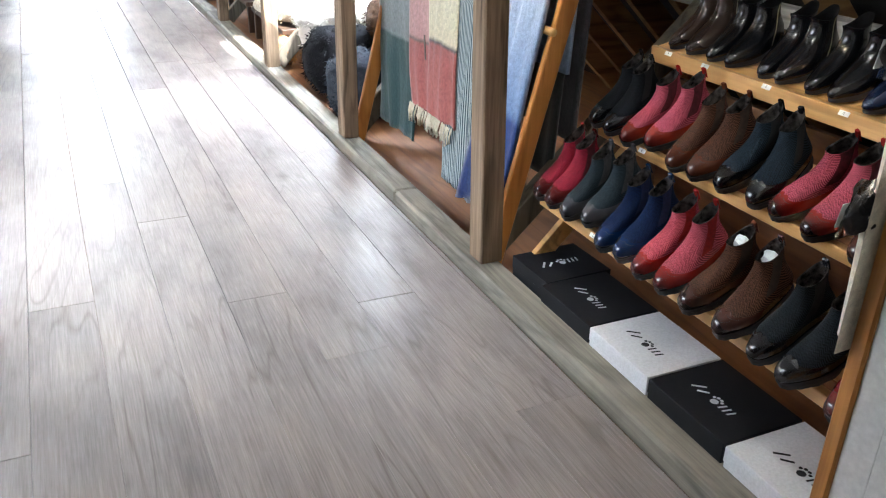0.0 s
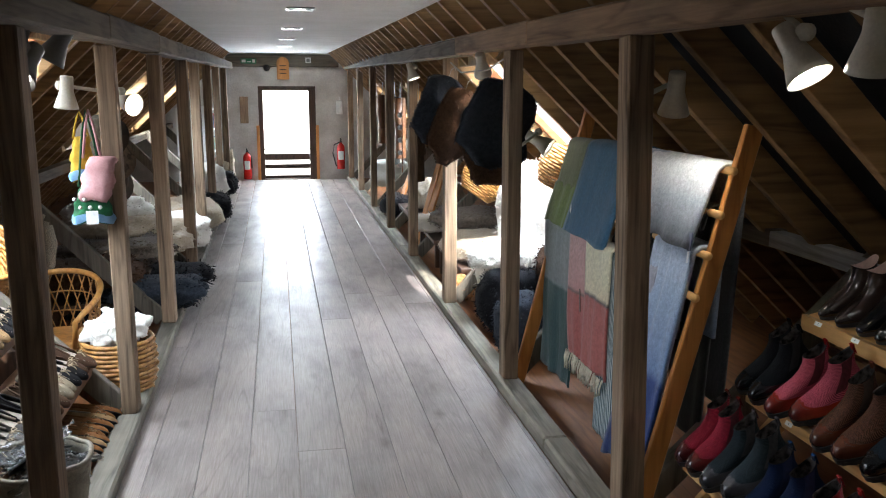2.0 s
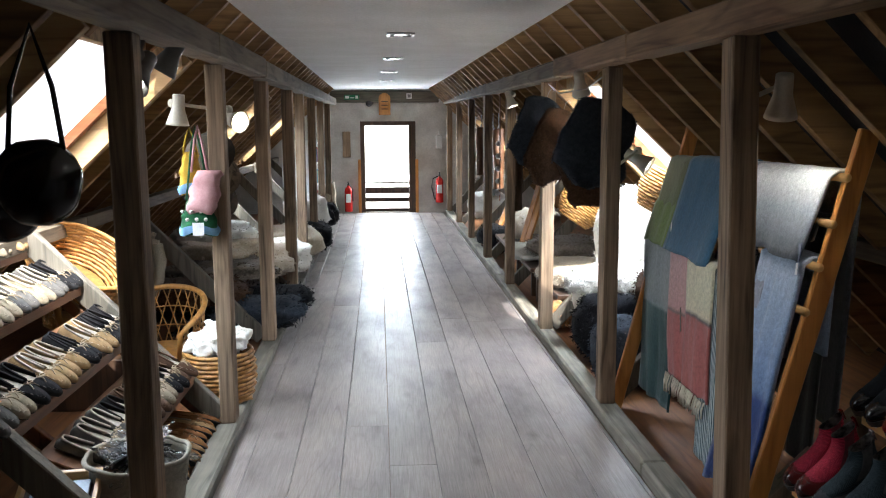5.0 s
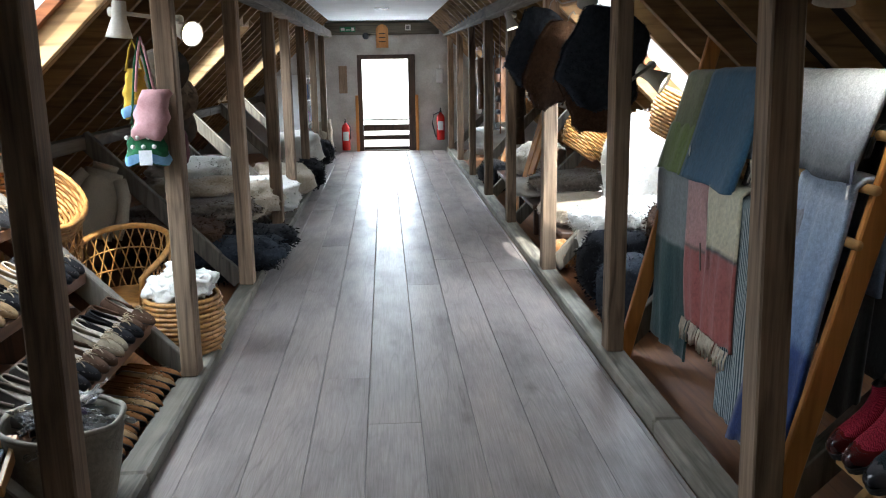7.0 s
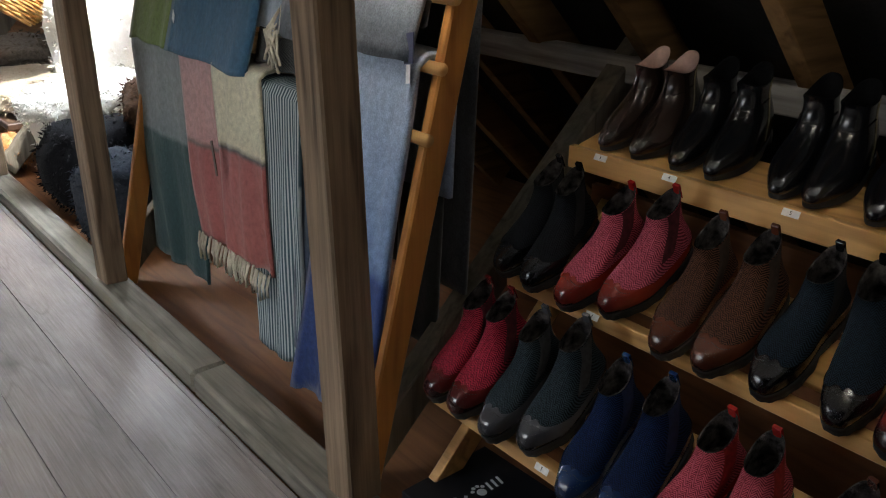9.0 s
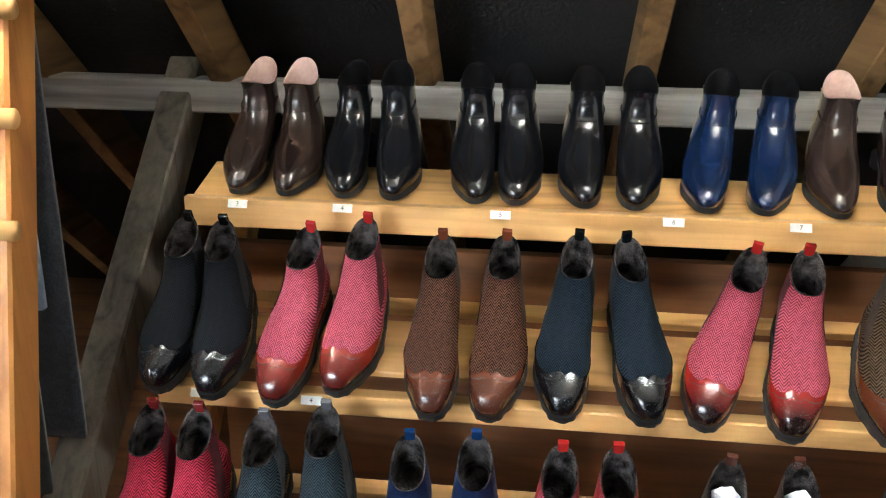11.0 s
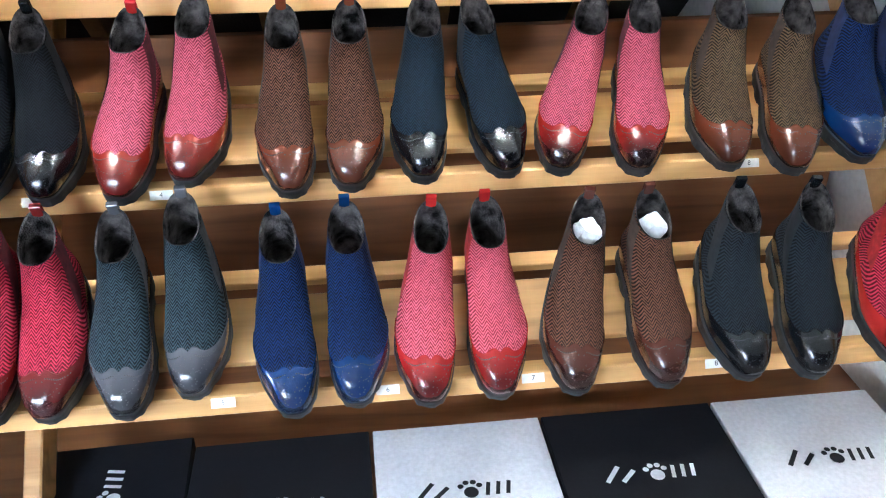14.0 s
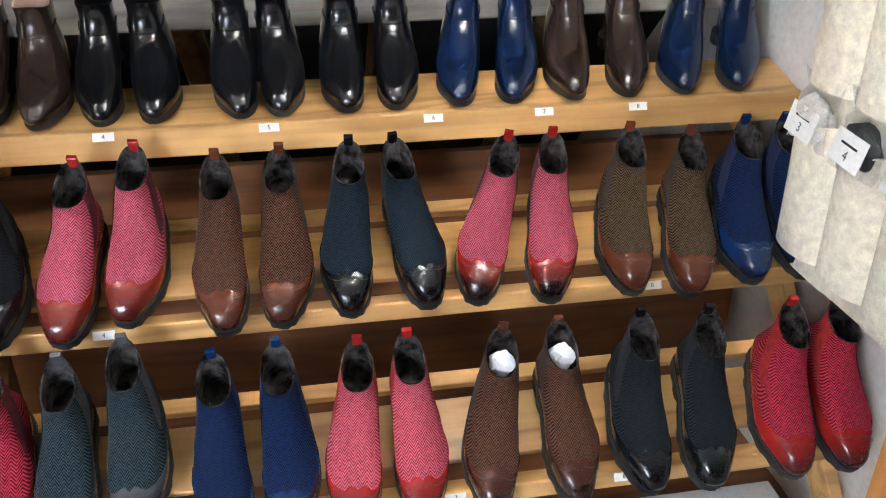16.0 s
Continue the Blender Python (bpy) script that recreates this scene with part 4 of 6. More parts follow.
def blanket(label, y0, y1, ztop, zbot, mat, lift=0.035, skew=0.0, back=0.35, waves=3.0, amp=0.012, seed=0, parent=None, thick=0.012, fall=None, category="blanket"):
    "cloth laid over a rung: down the front along the ladder, a shorter fall behind"
    bm = bmesh.new()
    front = ztop - zbot
    fall = (1.0 if ztop > 1.15 else 0.1) if fall is None else fall
    total = front + 0.10 + back

    def fn(u, v):
        d = v * total
        y = y0 + (y1 - y0) * u
        n = noise.noise(Vector((u * waves, d * 0.9, seed)))
        n2 = noise.noise(Vector((u * waves * 2.3, d * 2.5, seed + 7)))
        if d < front:
            z = zbot + d
            k = 1 - d / front
            x = lx(ztop) + (lx(z) - lx(ztop)) * fall - lift - amp * k * 1.6 * (n + 0.5) - 0.008 * n2
            y = y + skew * k + 0.02 * k * n2
            z -= 0.02 * n * k
        elif d < front + 0.10:
            a = (d - front) / 0.10 * math.pi
            x = lx(ztop) + 0.01 - (lift + 0.008) * math.cos(a) - 0.006 * n2
            z = ztop + 0.026 * math.sin(a) + 0.004 * n2
        else:
            e = d - front - 0.10
            z = ztop - e
            x = lx(ztop) + 0.02 + lift * 0.9 - 0.05 * e + 0.008 * n
        return Vector((x, y, z))
    put_grid(bm, fn, 18, 40)
    ob = part("blanket", bm, mat, parent, "" if parent else label, True)
    if not parent:
        tagged(ob, label, category, "blankets on the ladder")
    sm = ob.modifiers.new("thickness", "SOLIDIFY")
    sm.thickness = thick
    return ob


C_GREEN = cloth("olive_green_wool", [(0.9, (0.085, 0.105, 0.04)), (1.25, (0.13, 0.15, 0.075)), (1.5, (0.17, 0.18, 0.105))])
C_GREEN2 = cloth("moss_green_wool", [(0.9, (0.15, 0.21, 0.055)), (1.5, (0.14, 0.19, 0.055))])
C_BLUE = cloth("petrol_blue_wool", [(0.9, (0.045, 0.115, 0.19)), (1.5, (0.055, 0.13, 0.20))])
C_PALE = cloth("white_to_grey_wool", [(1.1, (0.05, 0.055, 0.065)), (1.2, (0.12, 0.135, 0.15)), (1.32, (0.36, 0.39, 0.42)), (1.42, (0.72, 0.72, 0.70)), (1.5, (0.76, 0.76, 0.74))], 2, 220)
C_ICE = cloth("pale_blue_grey_wool", [(1.0, (0.30, 0.36, 0.42)), (1.5, (0.42, 0.48, 0.53))])
C_HERR = tweed("dark_herringbone_wool", (0.10, 0.10, 0.095), (0.02, 0.02, 0.02), 0.02)
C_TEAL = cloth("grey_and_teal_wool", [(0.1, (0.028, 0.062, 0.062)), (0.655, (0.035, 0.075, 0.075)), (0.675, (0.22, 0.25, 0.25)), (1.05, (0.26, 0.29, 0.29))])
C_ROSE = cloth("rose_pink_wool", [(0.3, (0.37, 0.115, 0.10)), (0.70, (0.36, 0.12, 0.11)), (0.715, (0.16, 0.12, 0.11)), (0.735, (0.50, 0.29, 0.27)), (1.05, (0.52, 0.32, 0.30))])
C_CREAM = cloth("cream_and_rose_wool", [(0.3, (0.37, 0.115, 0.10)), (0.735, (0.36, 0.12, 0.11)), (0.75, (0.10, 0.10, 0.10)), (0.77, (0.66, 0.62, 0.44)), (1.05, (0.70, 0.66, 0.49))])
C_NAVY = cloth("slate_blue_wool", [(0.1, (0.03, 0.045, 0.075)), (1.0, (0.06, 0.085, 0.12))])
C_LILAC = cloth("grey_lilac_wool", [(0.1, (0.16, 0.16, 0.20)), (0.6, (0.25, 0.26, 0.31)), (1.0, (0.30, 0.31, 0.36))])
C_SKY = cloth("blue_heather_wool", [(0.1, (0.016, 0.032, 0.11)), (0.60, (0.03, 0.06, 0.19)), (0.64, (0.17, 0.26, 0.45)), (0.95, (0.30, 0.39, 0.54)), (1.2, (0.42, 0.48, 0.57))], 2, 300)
C_DARK = cloth("charcoal_wool", [(0.3, (0.045, 0.05, 0.05)), (1.4, (0.07, 0.075, 0.075))])
m, n, l, b = mk("striped_wool", 0.95)
v = coords(n, l, shift=False)
w = n.new("ShaderNodeTexWave")
w.bands_direction = "Y"
w.inputs["Scale"].default_value, w.inputs["Distortion"].default_value = 22.0, 0.3
l.new(v, w.inputs["Vector"])
l.new(ramp(n, l, w.outputs[1], [(0.45, (0.05, 0.085, 0.10)), (0.7, (0.42, 0.47, 0.46))]), b.inputs["Base Color"])
C_STRIPE = m

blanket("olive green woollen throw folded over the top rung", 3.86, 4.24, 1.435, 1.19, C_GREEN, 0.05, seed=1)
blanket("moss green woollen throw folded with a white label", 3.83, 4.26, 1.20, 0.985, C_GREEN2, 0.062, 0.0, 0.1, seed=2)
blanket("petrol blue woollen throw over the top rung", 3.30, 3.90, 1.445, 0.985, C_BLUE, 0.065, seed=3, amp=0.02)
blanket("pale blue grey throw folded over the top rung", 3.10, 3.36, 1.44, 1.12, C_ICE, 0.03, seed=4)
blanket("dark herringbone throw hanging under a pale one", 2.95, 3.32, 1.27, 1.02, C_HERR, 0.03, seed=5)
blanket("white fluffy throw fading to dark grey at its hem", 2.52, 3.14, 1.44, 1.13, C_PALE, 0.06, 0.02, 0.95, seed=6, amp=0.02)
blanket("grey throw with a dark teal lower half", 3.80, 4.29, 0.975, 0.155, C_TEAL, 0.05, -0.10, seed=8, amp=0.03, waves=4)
blanket("grey throw with charcoal weave hanging behind", 2.56, 2.74, 1.275, 1.2, C_DARK, 0.03, 0.0, 0.95, seed=9)
scarf = thing("scarf", pose(0, 0, 0), "dusty pink, cream and rose woollen scarf with a cream fringe", "scarf", "blankets on the ladder")
blanket("", 3.48, 3.82, 0.985, 0.36, C_ROSE, 0.068, -0.13, 0.2, 3, 0.02, 10, scarf)
blanket("", 3.22, 3.53, 0.99, 0.375, C_CREAM, 0.078, -0.05, 0.2, 3, 0.015, 11, scarf)
bm = bmesh.new()
for k in range(34):
    y = 3.17 + 0.50 * k / 33
    z0 = 0.385
    x = lx(0.985) - 0.6 * SLOPE * 0.1 - 0.10 + random.uniform(-0.006, 0.006)
    dy = random.uniform(-0.018, 0.018)
    put_tube(bm, [(x, y, z0), (x - 0.012, y + 0.4 * dy, z0 - 0.045), (x - 0.008, y + dy, z0 - random.uniform(0.075, 0.10))], 0.0045, 5)
FRINGE = plain("cream_fringe", (0.55, 0.50, 0.38), (0.68, 0.63, 0.50), 0.95, 40, 0.5)
part("fringe", bm, FRINGE, scarf, smooth=True)
bm = bmesh.new()
for k in range(10):
    y = 3.155 + 0.012 * (k % 4)
    put_tube(bm, [(lx(1.2) - 0.07, y, 1.20 - 0.01 * k), (lx(1.1) - 0.075, y + random.uniform(-0.03, 0.03), 1.13), (lx(1.05) - 0.07, y + random.uniform(-0.05, 0.05), 1.06 - 0.005 * k)], 0.004, 5)
tagged(part("tassel", bm, FRINGE, smooth=True), "cream twisted tassel fringe of a woollen throw", "tassel", "blankets on the ladder")
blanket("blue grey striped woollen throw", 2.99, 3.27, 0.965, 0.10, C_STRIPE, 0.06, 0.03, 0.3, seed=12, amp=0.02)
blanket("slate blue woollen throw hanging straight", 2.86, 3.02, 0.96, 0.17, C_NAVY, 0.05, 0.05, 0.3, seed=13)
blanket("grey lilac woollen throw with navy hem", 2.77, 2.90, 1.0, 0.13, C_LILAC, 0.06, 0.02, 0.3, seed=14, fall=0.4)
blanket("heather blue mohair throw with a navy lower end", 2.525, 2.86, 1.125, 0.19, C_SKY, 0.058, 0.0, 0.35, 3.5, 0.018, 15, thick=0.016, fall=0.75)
tagmat = plain("navy_tag", (0.01, 0.016, 0.06), (0.02, 0.03, 0.09), 0.4, 40, 0.1)
tg = thing("swing_tag", pose(lx(1.17) - 0.075, 2.545, 1.165, 8, 12, 80), "navy swing tag with a white price strip on a throw", "tag")
part("card", box((-0.022, -0.001, -0.04), (0.022, 0.001, 0.03)), tagmat, tg)
part("price_strip", box((-0.008, -0.001, -0.085), (0.012, 0.001, -0.042)), LABEL, tg)
tg2 = thing("swing_tag", pose(lx(1.1) - 0.085, 3.845, 1.10, 0, 0, 75), "white paper price tag on a green throw", "tag")
part("card", box((-0.035, -0.001, -0.012), (0.035, 0.001, 0.012), m=Matrix.Rotation(radians(35), 4, "Y")), LABEL, tg2)
tg3 = thing("swing_tag", pose(lx(0.93) - 0.115, 3.46, 0.72, 0, 15, 80), "dark brown leather strap label on a pink scarf", "tag")
part("card", box((-0.012, -0.0012, -0.075), (0.012, 0.0012, 0.04)), DARKWOOD, tg3)

# ---- lamps ----
LAMPW = plain("cream_lamp_enamel", (0.62, 0.58, 0.48), (0.68, 0.64, 0.54), 0.35, 10, 0.05)
LAMPG = plain("grey_lamp_enamel", (0.16, 0.16, 0.155), (0.2, 0.2, 0.195), 0.35, 10, 0.05)
BULB = glow("lamp_bulb", (1.0, 0.93, 0.80), 30.0)
BULBD = glow("lamp_bulb_dim", (1.0, 0.93, 0.80), 4.0)


def spot_lamp(p, target, foot, enamel, bulb, energy, label, spot=110):
    "a bell shaped spot on a jointed bracket"
    m = look(p, target)
    ob = thing("spot_lamp", m, label, "lamp", "spot lamps")
    bm = bmesh.new()
    prof = [(0.028, 0.10), (0.030, 0.095), (0.032, 0.03), (0.036, 0.015), (0.052, -0.035), (0.058, -0.055), (0.055, -0.055), (0.048, -0.033), (0.03, 0.0)]
    put_lathe(bm, prof, None, 24)
    shade = part("shade", bm, enamel, ob, smooth=True)
    bm = bmesh.new()
    put_lathe(bm, [(0.036, -0.036), (0.026, -0.046), (0.001, -0.050)], None, 20)
    part("bulb", bm, bulb, shade, "glowing bulb", True)
    inv = m.inverted()
    f = inv @ Vector(foot)
    bm = bmesh.new()
    put_tube(bm, [(0, 0.02, 0.04), (0, 0.045, 0.05), f], 0.009, 8)
    put_lathe(bm, [(0.022, -0.012), (0.022, 0.012)], Matrix.Translation((0, 0.045, 0.05)) @ Matrix.Rotation(radians(90), 4, "Y"), 14)
    part("bracket", bm, enamel, ob, smooth=True)
    if energy:
        lo = lamp("lamp_light", "SPOT", energy, m @ Matrix.Translation((0, 0, -0.062)), (1, 0.955, 0.89), radius=0.022, spot=spot)
    return ob


WHITE_LAMP = "cream enamelled spot lamp switched on, fixed under the beam"
spot_lamp((1.07, 1.56, 1.81), (1.33, 0.95, 0.85), (1.04, 1.60, 1.925), LAMPW, BULB, 0.52, WHITE_LAMP, 140)
spot_lamp((1.08, 1.30, 1.83), (1.30, 1.72, 0.25), (1.04, 1.36, 1.925), LAMPW, BULB, 1.15, WHITE_LAMP, 125)
spot_lamp((1.20, 2.51, 1.70), (1.30, 2.85, 0.6), (1.10, 2.50, 1.72), LAMPW, BULB, 2.2, "cream enamelled spot lamp clamped on a post, shining down")
spot_lamp((1.26, 4.32, 1.42), (1.75, 4.0, 1.1), (1.09, 4.22, 1.40), LAMPW, BULBD, 0, "cream enamelled spot lamp on a post, turned aside")
spot_lamp((1.0, 4.75, 1.86), (1.3, 5.4, 1.0), (1.02, 4.8, 1.925), LAMPW, BULB, 2.5, WHITE_LAMP)
spot_lamp((-1.03, 2.62, 1.80), (-1.2, 2.1, 1.3), (-1.03, 2.70, 1.925), LAMPG, BULBD, 0, "grey enamelled spot lamp fixed under the beam")
spot_lamp((-1.24, 4.02, 1.69), (-1.35, 4.1, 0.6), (-1.09, 4.02, 1.72), LAMPW, BULBD, 1, "cream enamelled spot lamp on a post, shining down")
spot_lamp((-0.98, 4.12, 1.66), (0.1, 3.2, 1.35), (-1.06, 4.05, 1.72), LAMPW, BULB, 0.7, "white spot lamp on a post, shining into the aisle")
spot_lamp((-1.02, 3.0, 1.88), (-1.8, 2.9, 0.6), (-1.03, 3.0, 1.925), LAMPG, BULBD, 1, "grey enamelled spot lamp fixed under the beam")
spot_lamp((0.99, 7.6, 1.86), (1.4, 7.4, 0.6), (1.0, 7.65, 1.96), LAMPW, BULB, 2.5, WHITE_LAMP)
CHROME = plain("brushed_metal", (0.45, 0.45, 0.45), (0.55, 0.55, 0.55), 0.3, 30, 0.05, 0.9)
for y in (-0.2, 1.75, 3.72, 5.6, 7.85, 10.0, 12.2):
    cx, cz = axis_x(y) + 0.05, 2.245 + 0.007 * (y - 3)
    ob = thing("downlight", pose(cx, y, cz), "square recessed ceiling light in a dark metal frame", "ceiling light", "ceiling lights")
    bm = bmesh.new()
    for s in (-1, 1):
        put_box(bm, (s * 0.085 - 0.012, -0.085, -0.012), (s * 0.085 + 0.012, 0.085, 0.004), 0.002)
        put_box(bm, (-0.073, s * 0.085 - 0.012, -0.012), (0.073, s * 0.085 + 0.012, 0.004), 0.002)
    part("frame", bm, LAMPG, ob)
    part("recess", box((-0.073, -0.073, -0.003), (0.073, 0.073, -0.0005)), RUBBER, ob)
    bm = bmesh.new()
    put_lathe(bm, [(0.045, -0.004), (0.048, -0.012), (0.03, -0.010), (0.03, -0.004)], None, 20)
    part("reflector", bm, CHROME, ob, smooth=True)
    bm = bmesh.new()
    put_lathe(bm, [(0.028, -0.006), (0.001, -0.010)], None, 14)
    part("bulb", bm, BULB, ob, "glowing bulb", True)
    lamp("ceiling_light", "SPOT", 0.4, Matrix.Translation((cx, y, cz - 0.02)), (1, 0.93, 0.82), radius=0.03, spot=120)

# ---- roof windows: frames, panes, daylight ----
SASH = wood("red_brown_sash", (0.42, 0.16, 0.06), (0.26, 0.085, 0.03), 0, 0.4)
WINW = wood("bright_pine_frame", (0.62, 0.42, 0.20), (0.45, 0.27, 0.11), 0, 0.5)
for side, holes in ((1, SKY_R), (-1, SKY_L)):
    for k, (ya, yb, d0, d1) in enumerate(holes):
        win = thing("window_%d" % (k + 1 + (3 if side < 0 else 0)), pose(0, 0, 0), "pine framed roof window full of bright daylight", "window", kind="structure")

        def roofpt(y, d, lift):
            x = axis_x(y) + side * d
            return Vector((x, y, under(x, y, side) + lift))
        for (p, q) in (((ya, d0), (yb, d0)), ((ya, d1), (yb, d1)), ((ya, d0), (ya, d1)), ((yb, d0), (yb, d1))):
            bm = bmesh.new()
            beam_between(bm, roofpt(*p, 0.09), roofpt(*q, 0.09), 0.045, 0.20, 0.003)
            part("window_frame", bm, WINW, win)
        e = 0.055                               # the sash, a step inside the frame
        for (p, q) in (((ya + e, d0 + e), (yb - e, d0 + e)), ((ya + e, d1 - e), (yb - e, d1 - e)), ((ya + e, d0 + e), (ya + e, d1 - e)), ((yb - e, d0 + e), (yb - e, d1 - e))):
            bm = bmesh.new()
            beam_between(bm, roofpt(*p, 0.165), roofpt(*q, 0.165), 0.055, 0.06, 0.003)
            part("sash", bm, SASH, win, "reddish varnished sash")
        bm = bmesh.new()
        bm.faces.new([bm.verts.new(roofpt(y, d, 0.19)) for y, d in ((ya, d0), (yb, d0), (yb, d1), (ya, d1))])
        pane = part("pane", bm, CLEAR, win, "clear glass")
        pane.visible_shadow = False
        c = roofpt((ya + yb) / 2, (d0 + d1) / 2, 0.16)
        n = Vector((-side * (0.22 if side > 0 else 0.42), 0, -1.0))
        day = lamp("window_daylight", "AREA", (26 if side > 0 else 19) if ya < 5.5 else 13, look(c, c + n), (0.84, 0.92, 1.0), size=(yb - ya - 0.1, (d1 - d0) * 0.8))
        day.data.spread = radians(140)  # the deep reveal narrows the light

# ---- doorway, door frame, barred half gate, end wall fittings ----
door = thing("door_1", pose(0, 0, 0), "dark stained door frame open to bright daylight with a low barred gate", "door", kind="structure")
for a, b2 in (((DX0 - 0.085, Y1 - 0.03, 0), (DX0, Y1 + 0.12, DZ)), ((DX1, Y1 - 0.03, 0), (DX1 + 0.13, Y1 + 0.12, DZ)), ((DX0 - 0.085, Y1 - 0.03, DZ), (DX1 + 0.13, Y1 + 0.12, DZ + 0.08))):
    part("door_frame", box(a, b2, 0.005), DARKWOOD, door)
for x0 in (DX0 - 0.13, DX1 + 0.13):
    part("orange_batten", box((x0 - 0.005, Y1 - 0.05, 0), (x0 + 0.05, Y1 - 0.032, 1.02), 0.003), PINEV, door, "orange pine batten")
for z0, z1 in ((0.03, 0.09), (0.22, 0.30), (0.38, 0.50), (0.575, 0.60)):
    part("gate_bar", box((DX0, Y1 + 0.10, z0 - 0.02), (DX1, Y1 + 0.14, z1 - 0.02), 0.003), DARKWOOD, door)
part("threshold", box((DX0, Y1 - 0.05, 0), (DX1, Y1 + 0.1, 0.02), 0.004), DARKWOOD, door)
m, n, l, b = mk("hazy_daylight", 1.0)
no = node(n, "ShaderNodeTexNoise", Scale=0.6, Detail=5.0)
l.new(coords(n, l, shift=False), no.inputs["Vector"])
l.new(ramp(n, l, no.outputs[0], [(0.35, (0.72, 0.80, 0.66)), (0.6, (1, 1, 0.97))]), b.inputs["Emission Color"])
b.inputs["Emission Strength"].default_value = 2.6
tagged(part("backdrop", box((-9, 24, -4), (9, 24.1, 9)), m), "bright hazy daylight outside the door", "backdrop", kind="structure")
m, n, l, b = mk("overcast_glare", 1.0)
no = node(n, "ShaderNodeTexNoise", Scale=0.25, Detail=3.0)
l.new(coords(n, l, shift=False), no.inputs["Vector"])
l.new(ramp(n, l, no.outputs[0], [(0.35, (0.93, 0.96, 1.0)), (0.6, (1, 1, 1))]), b.inputs["Emission Color"])
b.inputs["Emission Strength"].default_value = 1.0
tagged(part("backdrop", box((-14.1, -40, -1), (-14, 60, 90)), m), "bright white sky outside the roof windows", "backdrop", kind="structure")
tagged(part("backdrop", box((14, -40, -1), (14.1, 60, 14)), m), "bright white sky outside the roof windows", "backdrop", kind="structure")
tagged(part("ground", box((-9, Y1 + 0.3, -0.3), (9, 24, -0.25)), plain("pale_gravel", (0.5, 0.5, 0.46), (0.62, 0.62, 0.58), 0.9, 6, 0.5)), "pale sunlit ground outside the door", "ground", kind="structure")
lamp("door_daylight", "AREA", 42, look((-0.19, Y1 + 0.05, 1.0), (-0.19, 5, 0.3)), (0.86, 0.94, 1.0), size=(0.78, 1.2))
RED = plain("red_paint", (0.55, 0.015, 0.012), (0.62, 0.02, 0.015), 0.25, 10, 0.05)
for x, hose in ((-0.93, False), (0.80, True)):
    ob = thing("fire_extinguisher", pose(x, Y1 - 0.16, 0.04 if not hose else 0.20), "red fire extinguisher with a white label by the end wall" if not hose else "red fire extinguisher with a black hose on the end wall", "extinguisher", "fire extinguishers")
    bm = bmesh.new()
    put_lathe(bm, [(0.07, 0), (0.075, 0.01), (0.075, 0.40), (0.06, 0.45), (0.03, 0.475), (0.022, 0.50)], None, 20)
    tank = part("cylinder", bm, RED, ob, smooth=True)
    bm = bmesh.new()
    put_box(bm, (-0.02, -0.02, 0.49), (0.02, 0.02, 0.53), 0.004)
    put_box(bm, (-0.012, -0.02, 0.53), (0.012, 0.09, 0.545), 0.003)
    put_box(bm, (-0.012, -0.02, 0.56), (0.012, 0.08, 0.575), 0.003, Matrix.Rotation(radians(8), 4, "X"))
    part("valve", bm, RUBBER, ob)
    bm = bmesh.new()
    s = -1 if hose else 1
    put_tube(bm, [(s * 0.02, 0, 0.5), (s * 0.12, 0, 0.46), (s * 0.15, 0, 0.30), (s * 0.10, 0, 0.10), (s * 0.08, 0, 0.05)] if hose else [(0.02, 0, 0.5), (0.08, -0.02, 0.42), (0.082, -0.03, 0.2)], 0.012, 8)
    part("hose", bm, RUBBER, ob, smooth=True)
    bm = bmesh.new()
    put_grid(bm, lambda u, v: Vector((0.0762 * math.sin((u - 0.5) * 1.4), -0.0762 * math.cos((u - 0.5) * 1.4), 0.18 + 0.16 * v)), 8, 1)
    part("label_sheet", bm, LABEL, tank, "white label", True)
SIGNG = plain("green_sign", (0.01, 0.16, 0.07), (0.012, 0.18, 0.08), 0.5, 10, 0.02)
tagged(part("lintel", box((-1.25, Y1 - 0.05, 2.09), (0.80, Y1 - 0.004, 2.31), 0.008), GREYX), "grey weathered timber lintel above the doorway", "lintel", kind="structure")
sg = thing("exit_sign", pose(-0.84, Y1 - 0.055, 2.19), "small green and white emergency exit sign", "sign")
part("panel", box((-0.14, -0.008, -0.045), (0.14, 0, 0.045), 0.002), SIGNG, sg)
for x0, x1, z0, z1 in ((-0.12, -0.05, -0.025, 0.025), (-0.03, 0.05, -0.02, -0.005), (0.07, 0.12, -0.028, 0.028)):
    part("pictogram", box((x0, -0.011, z0), (x1, -0.0085, z1)), LABEL, sg)
sg = thing("wall_plaque", pose(-0.225, Y1 - 0.055, 1.86), "orange arched wooden plaque above the doorway", "plaque")
bm = bmesh.new()
pts = [(-0.11, 0), (0.11, 0), (0.11, 0.30)] + [(0.11 * math.cos(t), 0.30 + 0.11 * math.sin(t)) for t in (math.pi * k / 10 for k in range(1, 10))] + [(-0.11, 0.30)]
f = bm.faces.new([bm.verts.new((x, 0, z)) for x, z in pts])
r = bmesh.ops.extrude_face_region(bm, geom=[f])
bmesh.ops.translate(bm, verts=[v for v in r["geom"] if isinstance(v, bmesh.types.BMVert)], vec=(0, -0.025, 0))
part("board", bm, PINEV, sg)
for z in (0.1, 0.17, 0.24):
    part("text_bar", box((-0.06, -0.029, z), (0.06, -0.0255, z + 0.018)), DARKWOOD, sg)
sg = thing("warning_sign", pose(0.24, Y1 - 0.055, 2.21), "small white and dark square sign on the lintel", "sign")
part("panel", box((-0.05, -0.006, -0.05), (0.05, 0, 0.05)), LABEL, sg)
